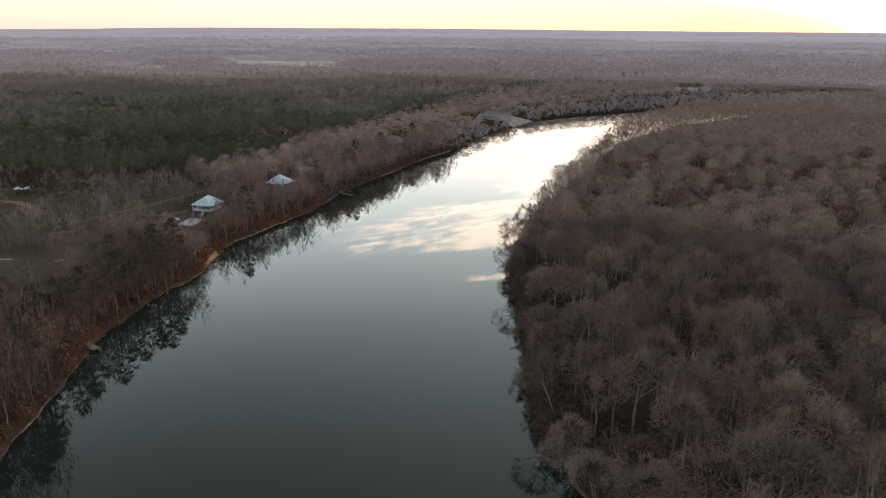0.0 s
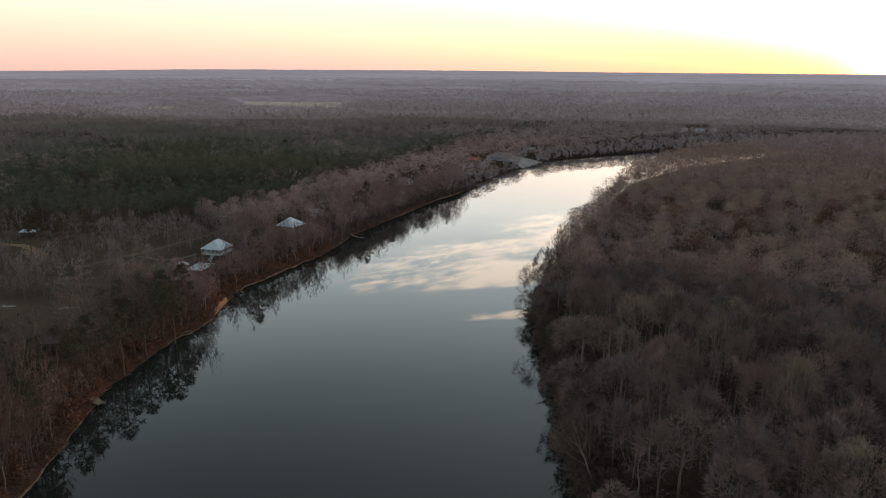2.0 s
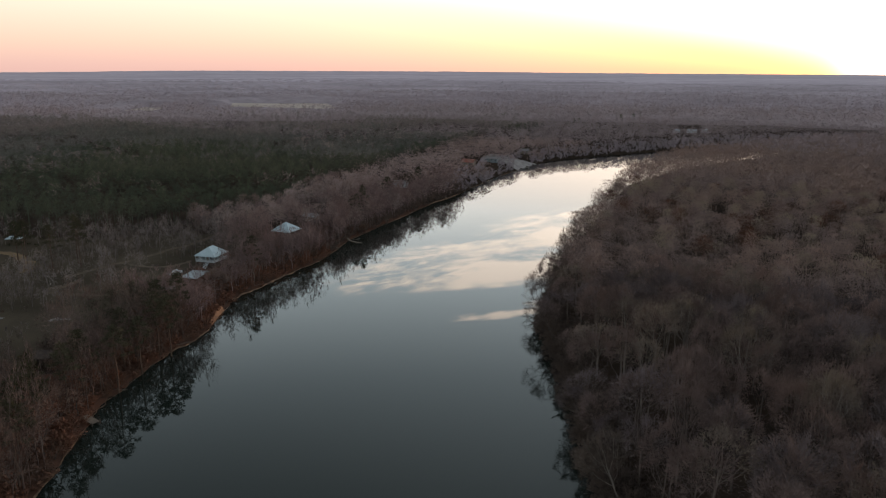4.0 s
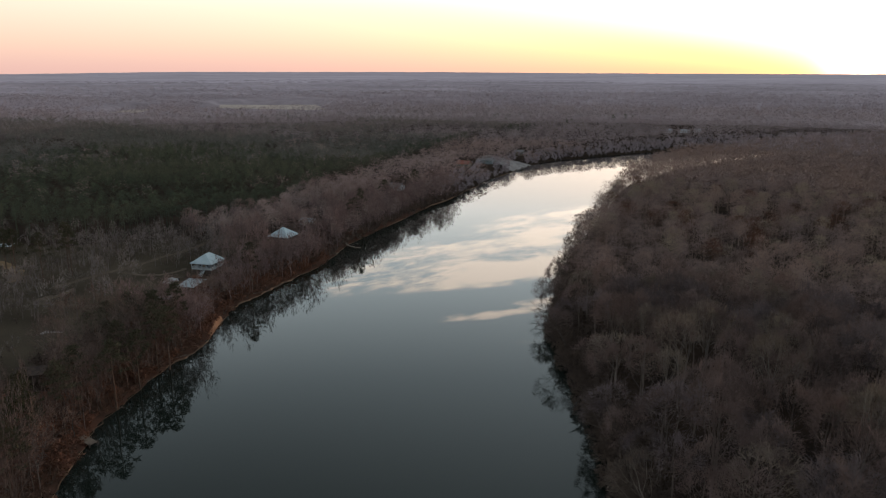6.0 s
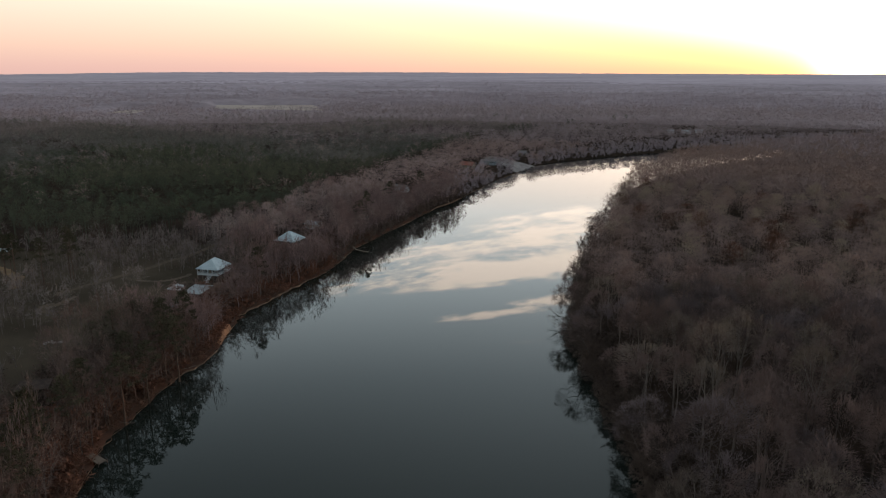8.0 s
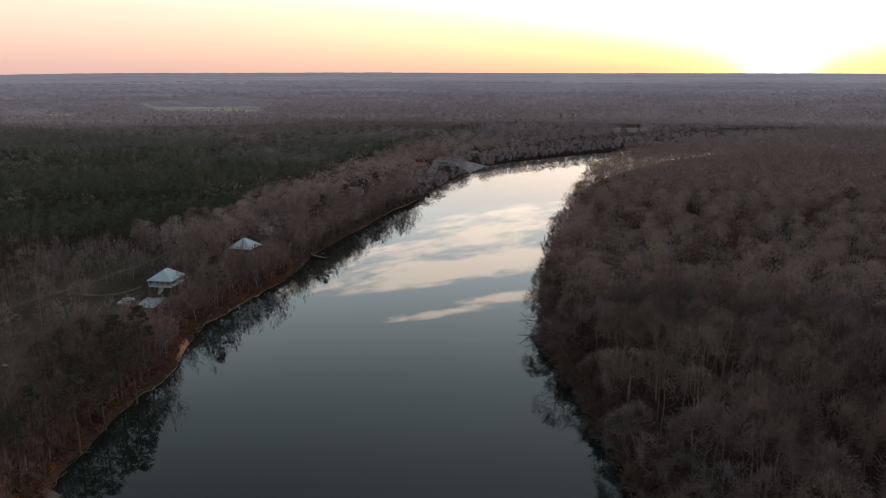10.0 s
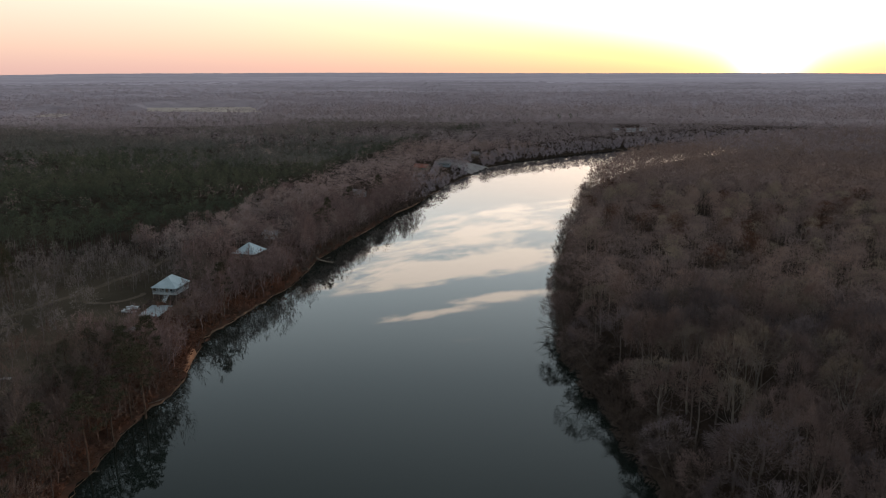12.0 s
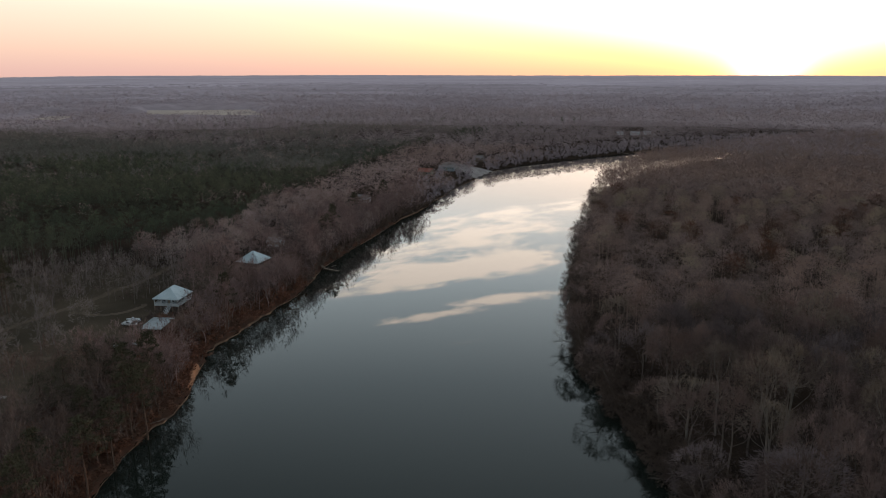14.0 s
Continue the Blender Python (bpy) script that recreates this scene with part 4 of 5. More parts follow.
BARE_LOW = [dome_crown(245 + i, 20.0, 5.9, 74, (2.0, 0.46), 0.34, 9) for i in range(8)]
BARE_NORTH = [dome_crown(285 + i, 20.0, 6.2, 40, (2.3, 0.62), 0.36, 8) for i in range(8)]
west = left[keep]
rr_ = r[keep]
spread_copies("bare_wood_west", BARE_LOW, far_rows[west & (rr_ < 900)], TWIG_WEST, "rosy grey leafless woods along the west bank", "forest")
# both take the first painted haze tone
spread_copies("bare_wood_north", BARE_NORTH, far_rows[west & (rr_ >= 900)], TWIG_HAZE_LOW, "haze-paled leafless woods beyond the river bend", "forest")
spread_copies("bare_wood_east", BARE_FAR, far_rows[~west & (rr_ >= 820)], TWIG_HAZE_LOW, "haze-paled leafless woods across the river bend", "forest")
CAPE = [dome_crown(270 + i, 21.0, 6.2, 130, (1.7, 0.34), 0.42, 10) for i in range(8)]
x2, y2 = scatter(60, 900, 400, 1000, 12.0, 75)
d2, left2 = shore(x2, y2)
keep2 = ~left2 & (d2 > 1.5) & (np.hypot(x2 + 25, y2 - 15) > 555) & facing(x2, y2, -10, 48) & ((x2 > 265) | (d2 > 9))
# inner bend and woods behind it, haze veil in the twig colour
spread_copies("cape_wood", CAPE, rows_at(x2[keep2], y2[keep2], 76, (1.0, 1.35), (0.95, 1.2)), TWIG_HAZED, "dense leafless wood on the river's inner bend", "forest")
spread_copies("bare_wood_far", BARE_FAR, far_rows[~west & (rr_ < 820)], TWIG_HAZED, "haze-greyed leafless woods stretching into the distance", "forest")
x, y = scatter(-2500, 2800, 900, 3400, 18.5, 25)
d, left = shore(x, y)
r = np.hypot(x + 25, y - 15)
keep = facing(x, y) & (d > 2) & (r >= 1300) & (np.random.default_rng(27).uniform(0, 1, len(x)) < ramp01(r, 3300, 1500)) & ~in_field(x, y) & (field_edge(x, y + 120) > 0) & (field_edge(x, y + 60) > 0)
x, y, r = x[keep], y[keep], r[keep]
# distance, blurred, that picks each crown's painted haze tone
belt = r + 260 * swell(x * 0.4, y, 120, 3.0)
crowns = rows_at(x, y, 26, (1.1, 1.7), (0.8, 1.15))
spread_copies("distant_crowns_nearer", CROWN_FAR, crowns[belt < 1650], TWIG_HAZE_LOW, "lightly haze-paled tree crowns on the plain beyond the river", "forest")
spread_copies("distant_crowns", CROWN_FAR, crowns[(belt >= 1650) & (belt < 2300)], TWIG_HAZE_MID, "distant haze-paled tree crowns on the plain", "forest")
spread_copies("distant_crowns_farther", CROWN_FAR, crowns[belt >= 2300], TWIG_HAZE_FAR, "far tree crowns on the plain, mauve with haze", "forest")

x, y = scatter(-2500, 2600, 1250, 3600, 17.0, 61)
d, left = shore(x, y)
r = np.hypot(x + 25, y - 15)
stand = swell(x * 0.45, y, 85, 1.5) + 0.4 * swell(x * 0.6, y, 33, 7.0)
keep = facing(x, y) & (d > 40) & (r >= 1300) & (r < 2700) & (stand > 0.1 + 0.5 * ramp01(r, 1350, 1900)) & (field_edge(x, y) > 10) & (x < 250 + 0.2 * y)
PINE_FAR = [dome_crown(440 + i, 21.0, 4.2, 12, (2.2, 1.1), 0.4, 6, 0, 0.5) for i in range(6)]
# needles carry the far haze in their colour
spread_copies("distant_pines", PINE_FAR, rows_at(x[keep], y[keep], 62, (1.0, 1.5), (0.85, 1.05)), NEEDLE_HAZE_FAR, "far haze-paled stands of pine on the plain", "forest")

# canopy of the far plain
az2, rr2 = polar_grid(1050, 4950, 1.0075, fine=0.30)
A2, R2 = np.meshgrid(az2, rr2)
A2 = A2 + np.random.default_rng(8).uniform(-0.002, 0.002, A2.shape)
fx, fy = (R2 * np.sin(A2)).ravel(), (R2 * np.cos(A2)).ravel()
crown = np.random.default_rng(9).uniform(-1, 1, len(fx))
fd, fleft = shore(fx, fy)
open_land = ramp01(field_edge(fx, fy), -14, 10) * ramp01(fd, 8, 60) * ramp01(R2.ravel(), 1180, 2000)
fz = relief(fx, fy) - 1.5 + open_land * (13.5 + (2.6 - 1.9 * ramp01(R2.ravel(), 2500, 3600)) * crown + 3.0 * ramp01(R2.ravel(), 3600, 2500) * swell(fx, fy, 55, 1.0) + 3.0 * ramp01(R2.ravel(), 1500, 3300))
ff = polar_faces(len(az2), len(rr2))
mx, my = fx[ff].mean(1), fy[ff].mean(1)
md, _ = shore(mx, my)
ff = ff[md > 12]
# the same haze steps painted on the canopy, with ragged borders
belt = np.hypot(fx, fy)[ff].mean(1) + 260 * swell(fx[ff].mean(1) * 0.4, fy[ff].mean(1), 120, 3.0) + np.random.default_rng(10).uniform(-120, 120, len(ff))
for name, lo, hi, material, label in (("nearer_canopy", 0, 1650, TWIG_HAZE_LOW, "winter woods on the plain, lightly haze-paled"), ("middle_canopy", 1650, 2300, TWIG_HAZE_MID, "haze-paled winter woods on the plain"), ("horizon_woods", 3250, 9999, TWIG_HAZE_LAST, "woods at the horizon, pale mauve with haze"),
                                      ("distant_woods", 2300, 3250, TWIG_HAZE_FAR, "hazy grey-mauve winter woods reaching the horizon")):
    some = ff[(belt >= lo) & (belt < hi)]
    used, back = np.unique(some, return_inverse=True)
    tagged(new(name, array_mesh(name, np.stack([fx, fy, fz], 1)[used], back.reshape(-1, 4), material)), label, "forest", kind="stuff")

# ---- the pine plantation
def stand_rows(x, y, seed):
    """Places in stands of differing age, each with its own height."""
    rows = rows_at(x, y, seed, (0.9, 1.22), (0.86, 1.08))
    age = swell(x, y, 62, 5)
    rows[:, 5] *= np.where(age > 0, 1.0, 0.78) * np.where(swell(x, y, 110, 8) > 0.2, 1.12, 1.0)
    return rows



PINE_MID = [dome_crown(400 + i, 19.0, 3.2, 40, (1.5, 0.55), 0.46, 8, 0, 0.35) for i in range(8)]
PINE_EDGE = [dome_crown(420 + i, 20.0, 3.0, 120, (1.1, 0.3), 0.44, 10, 0.2, 0.35) for i in range(6)]
x, y = scatter(-900, 420, 400, 1350, 6.4, 31, 0.36)
d, left = shore(x, y)
depth = y - pine_edge(x)
stand = swell(x, y, 62, 5)
keep = facing(x, y) & left & (d > 45) & (depth > 0) & (np.abs(stand) > 0.022) & pine_stand(x, y, 72) & (np.hypot(x, y) < 1330)
front = keep & (depth < 26)
spread_copies("pine_plantation_edge", PINE_EDGE, rows_at(x[front], y[front], 32, (0.85, 1.1), (0.85, 1.08)), NEEDLE_DARK, "dark front row of a dense pine plantation", "forest")
near_belt = keep & (depth >= 26) & (np.hypot(x + 30, y - 40) < 640)
PINE_NEAR = [dome_crown(450 + i, 19.0, 3.1, 100, (1.1, 0.34), 0.46, 9, 0, 0.35) for i in range(8)]
fresh = np.random.default_rng(36).uniform(0, 1, len(x)) < 0.34 + 0.2 * swell(x, y, 20, 3)
spread_copies("pine_plantation_near", PINE_NEAR, stand_rows(x[near_belt & ~fresh], y[near_belt & ~fresh], 34), NEEDLE_DARK, "dense dark pine plantation behind the houses", "forest")
spread_copies("pine_plantation_fresh", PINE_NEAR, stand_rows(x[near_belt & fresh], y[near_belt & fresh], 37), NEEDLE_LIGHT, "lighter green pines scattered through a dark plantation", "forest")
deep = keep & (depth >= 26) & ~near_belt
# distance, roughened, by which pines get a more haze-greyed base colour
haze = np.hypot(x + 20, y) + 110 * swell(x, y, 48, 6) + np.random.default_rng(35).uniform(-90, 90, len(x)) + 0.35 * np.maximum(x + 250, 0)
for name, lo, hi, material, label in (("pine_plantation", 0, 780, NEEDLE_DARK, "dense dark green pine plantation with an even top"), ("pine_plantation_young", 0, 780, NEEDLE_LIGHT, "lighter green pines in the plantation"), ("pine_plantation_middle", 780, 1010, NEEDLE_HAZE_LOW, "haze-greyed pine plantation with an even top"),
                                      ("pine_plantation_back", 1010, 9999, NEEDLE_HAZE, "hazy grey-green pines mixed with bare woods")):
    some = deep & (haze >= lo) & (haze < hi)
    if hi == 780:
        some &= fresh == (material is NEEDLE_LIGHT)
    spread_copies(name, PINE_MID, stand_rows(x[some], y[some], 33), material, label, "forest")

# ---- the west bank
BARE_BANK = [hardwood(500 + i, 18.5, 4.3 + 0.4 * i, 6, 4, 2, 800, (0.7, 1.4), 0.10, (4, 3, 3), 0.30, 0.44, fuzz=0.45) for i in range(5)]
BARE_YARD = [hardwood(510 + i, 16.5, 3.2 + 0.3 * i, 5, 3, 2, 380, (0.6, 1.3), 0.10, (4, 3, 0), 0.42, 0.36, fuzz=0.35) for i in range(5)]
PINES = [pine_tree(520 + i, 24.0) for i in range(4)]
RUST = [shrub(540 + i, 4.2, 7, 190, 0.11, 0.45) for i in range(5)]

x, y = scatter(-160, 40, 60, 600, 7.8, 41)
d, left = shore(x, y)
keep = left & (d > 3) & (d < 32 + 8 * swell(x, y, 20)) & free_of_homes(x, y) & (y < 540) & (np.hypot(x + 116, y - 203) > 11)
x, y = x[keep], y[keep]
bank_rows = rows_at(x, y, 42, (0.8, 1.3), (0.62, 1.12))
bank_rows[:, 5] *= np.where(free_of_homes(x, y, 0.5, 14), 1.0, 0.7)
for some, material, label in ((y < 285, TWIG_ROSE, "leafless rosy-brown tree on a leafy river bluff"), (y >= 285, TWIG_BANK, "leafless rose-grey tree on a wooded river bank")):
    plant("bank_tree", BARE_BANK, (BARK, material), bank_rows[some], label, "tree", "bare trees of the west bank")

x, y = scatter(-150, 0, 110, 470, 4.6, 43)
d, left = shore(x, y)
keep = left & (d > 1.0) & (d < 26) & free_of_homes(x, y, -1.5)
x, y = x[keep], y[keep]
pick = np.random.default_rng(44).permutation(len(x))[:290]
plant("rust_shrub", RUST, (BARK, TWIG_RUST), rows_at(x[pick], y[pick], 45, (0.7, 1.3), (0.6, 1.3)), "rust-brown bush with clinging dead leaves on the bank", "shrub", "bushes of the west bank",
      ("stem", "foliage"))

x, y = scatter(-140, 40, 60, 620, 5.5, 59)
d, left = shore(x, y)
keep = left & (d > 2.0) & (d < 15) & free_of_homes(x, y) & (np.hypot(x + 116, y - 203) > 11)
bluff_rows = rows_at(x[keep], y[keep], 60, (0.9, 1.4), (0.62, 1.2))
bluff_rows[:, 5] *= 1 + 0.6 * ramp01(-y[keep], -250, -200)
BANK_ROW = [to_arrays(Shape().add(w.v, w.f).add(t.v, t.f)) for w, t in (hardwood(580 + i, 18.0, 4.2, 5, 3, 2, 300, (0.7, 1.5), 0.12, (3, 3, 0), 0.30, 0.44, fuzz=0.45) for i in range(6))]
bluff_rows[:, 5] *= (1 + 0.15 * ramp01(y[keep], 240, 300)) * np.where(free_of_homes(x[keep], y[keep], 0.5, 14), 1.0, 0.7)
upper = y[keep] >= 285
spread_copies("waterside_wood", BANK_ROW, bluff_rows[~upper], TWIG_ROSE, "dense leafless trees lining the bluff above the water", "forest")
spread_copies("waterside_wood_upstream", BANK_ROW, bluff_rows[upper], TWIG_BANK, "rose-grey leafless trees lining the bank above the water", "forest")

x, y = scatter(-160, 60, 100, 640, 3.3, 53)
d, left = shore(x, y)
keep = left & (d > 0.2) & (d < 30 + 6 * swell(x, y, 15)) & free_of_homes(x, y, -1.5)
THICKET = [to_arrays(Shape().add(w.v, w.f).add(t.v, t.f)) for w, t in (shrub(560 + i, 3.8, 3, 60, 0.21, 0.4) for i in range(6))]
rusty = swell(x, y, 14, 9) + 0.5 * swell(x, y, 5, 2) - 0.008 * (y - 330) - 0.05 * (d - 10) > 0
spread_copies("rust_thicket", THICKET, rows_at(x[keep & rusty], y[keep & rusty], 54, (0.8, 1.5), (0.5, 1.3)), TWIG_RUST, "rust-brown thicket covering the river bluff", "brush")
spread_copies("grey_thicket", THICKET, rows_at(x[keep & ~rusty], y[keep & ~rusty], 55, (0.8, 1.6), (0.7, 2.0)), BRUSH_ROSE, "grey-brown thicket covering the river bluff", "brush")

x, y = scatter(-30, 700, 600, 1160, 7.0, 73)
d, left = shore(x, y)
keep = left & (d > 1) & (d < 28) & free_of_homes(x, y, -3)
# brush in the middle haze tone, to pale it with distance
spread_copies("far_bank_brush", THICKET, rows_at(x[keep], y[keep], 74, (1.4, 2.4), (1.0, 2.2)), TWIG_HAZE_MID, "haze-paled brush along the far river bank", "brush")

PINE_SPOTS = [(-110, 262), (-114, 273), (-117, 249), (-109, 281), (-118, 213), (-117, 193), (-119, 224), (-122, 202), (-112, 176), (-116, 188), (-123, 118), (-118, 140), (-126, 156), (-120, 172), (-131, 180), (-116, 184), (-112, 232), (-110, 246), (-106, 262), (-133, 200), (-138, 207),
              (-127, 264), (-132, 277), (-124, 280), (-129, 288), (-125, 297), (-136, 270), (-98, 350), (-196, 338), (-202, 346), (-187, 342),
              (-178, 350), (-183, 358), (-208, 352), (-155, 216), (-62, 470), (-58, 478), (-45, 530), (-24, 580)]
px_, py_ = np.array([p[0] for p in PINE_SPOTS], float), np.array([p[1] for p in PINE_SPOTS], float)
pine_rows = rows_at(px_, py_, 46, (0.95, 1.3), (0.85, 1.08))
young = (px_ < -122) & (py_ > 255) & (py_ < 305)
pine_rows[young, 4] *= 0.95
pine_rows[young, 5] *= 0.52
plant("pine_tree", PINES, (PINE_BARK, NEEDLE), pine_rows, "tall dark green pine with a bare trunk", "tree", "pines of the west bank")

# broad many-stemmed trees with fine beige twigs
BUSHY = [bare_tree(620 + i, 11.5, 6.8, 10, 6, 1500, (0.8, 1.6), 0.085, (4, 3, 3), fork=0.04, flat=0.5, mid=0.5, dome=0.5) for i in range(3)]
spots = [(-119, 209), (-121, 190), (-124, 246), (-113, 262), (-127, 176), (-134, 252), (-117, 285), (-110, 330), (-107, 344)]
bx, by = np.array([p[0] for p in spots], float), np.array([p[1] for p in spots], float)
plant("spreading_tree", BUSHY, (BARK, TWIG_BEIGE), rows_at(bx, by, 83, (0.95, 1.3), (0.85, 1.15)), "broad leafless tree with fine beige-pink twigs on the bluff", "tree", "broad bare trees of the west bank")

# yard trees, scattered in the grass
x, y = scatter(-330, -110, 180, 470, 9.4, 47)
d, left = shore(x, y)
keep = left & (d > 34) & (y < pine_edge(x) - 4) & free_of_homes(x, y, 2) & open_view(x, y) & facing(x, y, -44, 0) & ((swell(x, y, 23, 4) > -0.2) | (y > 395))
plant("yard_tree", BARE_YARD, (BARK, TWIG_YARD), rows_at(x[keep], y[keep], 48, (0.7, 1.05), (0.6, 1.0)), "leafless grey tree standing in winter grass", "tree", "bare trees of the yards")
SILVER = [hardwood(640 + i, 15.0, 4.2 + 0.4 * i, 6, 4, 2, 620, (0.6, 1.3), 0.09, (4, 3, 3), 0.34, 0.42, fuzz=0.5) for i in range(3)]
spots = [(-146, 372), (-139, 384), (-151, 345), (-157, 331), (-166, 342), (-163, 320), (-170, 302), (-152, 318), (-144, 328), (-181, 309), (-148, 396), (-133, 402), (-171, 371), (-186, 327), (-160, 297), (-143, 303)]
sx, sy = np.array([p[0] for p in spots], float), np.array([p[1] for p in spots], float)
plant("yard_tree", SILVER, (BARK, TWIG_SILVER), rows_at(sx, sy, 84, (0.7, 1.1), (0.7, 1.05)), "silvery leafless tree beside a sandy drive", "tree", "bare trees of the yards")
# thin wood filling the yards' back parts
x, y = scatter(-360, -118, 170, 480, 7.4, 81)
d, left = shore(x, y)
keep = left & (d > 30) & (y < pine_edge(x) - 3) & free_of_homes(x, y, 0) & open_view(x, y, 3.2) & facing(x, y, -46, 0)
keep &= ((x < -148) | (y > 372)) & (swell(x, y, 19, 2) > -0.75)
YARD_THIN = [to_arrays(Shape().add(w.v, w.f).add(t.v, t.f)) for w, t in (bare_tree(610 + i, 13.0, 2.6, 4, 3, 110, (0.7, 1.6), 0.14, (3, 3, 0), fork=0.22, flat=0.38, mid=0.58) for i in range(6))]
spread_copies("yard_wood", YARD_THIN, rows_at(x[keep], y[keep], 82, (0.8, 1.3), (0.5, 1.0)), TWIG_YARD, "thin silvery leafless saplings filling the yards", "forest")
# riverside hardwoods beyond the houses
RIVERSIDE = [dome_crown(630 + i, 17.0, 4.6 + 0.4 * (i % 3), 400, (1.4, 0.18), 0.36, 11, 0.14) for i in range(6)]
x, y = scatter(-150, 120, 420, 800, 8.4, 49)
d, left = shore(x, y)
keep = left & (d > 3) & (y < pine_edge(x) - 2) & free_of_homes(x, y) & (np.hypot(x, y) < 590) & (y > 425)
crowd = rows_at(x[keep], y[keep], 50, (0.75, 1.25), (0.62, 1.2))
dull = np.random.default_rng(85).uniform(0, 1, len(crowd)) < 0.42
spread_copies("riverside_wood", RIVERSIDE, crowd[~dull], TWIG_GREY, "rosy grey leafless trees crowding the west bank", "forest")
spread_copies("riverside_wood_dull", RIVERSIDE, crowd[dull], TWIG_BANK, "dull brown leafless trees among the riverside wood", "forest")
x, y = scatter(-330, -100, 180, 480, 7.5, 51)
d, left = shore(x, y)
keep = left & (d > 26) & (y < pine_edge(x)) & free_of_homes(x, y, 0) & off_road(x, y, 3.5) & off_road(x, y + 4, 3) & facing(x, y, -44, 0) & (swell(x, y, 17, 6) > -0.25) & (line_distance(x, y, [(-190, 278), (-138, 272)]) > 11)
spread_copies("yard_brush", SHRUB_LOW, rows_at(x[keep], y[keep], 52, (0.5, 1.0), (0.4, 1.1)), BRUSH_ROSE, "grey leafless brush and saplings in the yards", "brush")


# ---------------------------------------------------------------- buildings
def at(x, y, turn=0.0, dz=0.0):
    return pose(x, y, height_at(x, y) + dz, 0, 0, turn)


def hip_roof(w, d, eave, top, over, ridge, thick=0.18):
    """A hip roof with thickness; ridge: length of the ridge along the wider side."""
    a, b = w / 2 + over, d / 2 + over
    sh = Shape()
    rx, ry = (ridge / 2, 0) if w >= d else (0, ridge / 2)
    up = [(-a, -b, eave), (a, -b, eave), (a, b, eave), (-a, b, eave), (-rx, -ry, top), (rx, ry, top)]
    lo = [(x, y, z - thick) for x, y, z in up]
    if w >= d:
        f = [(0, 1, 5, 4), (1, 2, 5), (2, 3, 4, 5), (3, 0, 4)]
    else:
        f = [(0, 1, 4), (1, 2, 5, 4), (2, 3, 5), (3, 0, 4, 5)]
    sh.add(up + lo, f + [tuple(i + 6 for i in reversed(q)) for q in f] + [(0, 6, 7, 1), (1, 7, 8, 2), (2, 8, 9, 3), (3, 9, 6, 0)])
    return sh


def gable_roof(w, d, eave, top, over, thick=0.16):
    """A gable roof, ridge along x."""
    a, b = w / 2 + over, d / 2 + over
    up = [(-a, -b, eave), (a, -b, eave), (a, 0, top), (-a, 0, top), (a, b, eave), (-a, b, eave)]
    lo = [(x, y, z - thick) for x, y, z in up]
    f = [(0, 1, 2, 3), (3, 2, 4, 5)]
    return Shape().add(up + lo, f + [tuple(i + 6 for i in reversed(q)) for q in f] + [(0, 6, 7, 1), (4, 10, 11, 5), (1, 7, 8, 2), (2, 8, 10, 4), (5, 11, 9, 3), (3, 9, 6, 0)])


def window_part(parent, x, y, z, w, h, along):
    """A window proud of the wall: frame with a pane; along: 'x' or 'y' is the wall's run, with the sign of its outside."""
    axis, sign = along
    t = 0.06
    fr, pn = Shape(), Shape()
    if axis == "x":
        y0, y1 = sorted((y, y + sign * t))
        for a, b, c, e in ((-w / 2 - .09, w / 2 + .09, h / 2, h / 2 + .1), (-w / 2 - .09, w / 2 + .09, -h / 2 - .1, -h / 2), (-w / 2 - .09, -w / 2, -h / 2, h / 2), (w / 2, w / 2 + .09, -h / 2, h / 2),
                           (-w / 2, w / 2, -.03, .03)):
            fr.box(x + a, x + b, y0, y1, z + c, z + e)
        pn.box(x - w / 2, x + w / 2, min(y, y + sign * .02), max(y, y + sign * .02), z - h / 2, z + h / 2)
    else:
        x0, x1 = sorted((x, x + sign * t))
        for a, b, c, e in ((-w / 2 - .09, w / 2 + .09, h / 2, h / 2 + .1), (-w / 2 - .09, w / 2 + .09, -h / 2 - .1, -h / 2), (-w / 2 - .09, -w / 2, -h / 2, h / 2), (w / 2, w / 2 + .09, -h / 2, h / 2),
                           (-w / 2, w / 2, -.03, .03)):
            fr.box(x0, x1, y + a, y + b, z + c, z + e)
        pn.box(min(x, x + sign * .02), max(x, x + sign * .02), y - w / 2, y + w / 2, z - h / 2, z + h / 2)
    win = part("window", fr, PAINT, parent, "white window frame")
    part("pane", pn, GLASS, win)


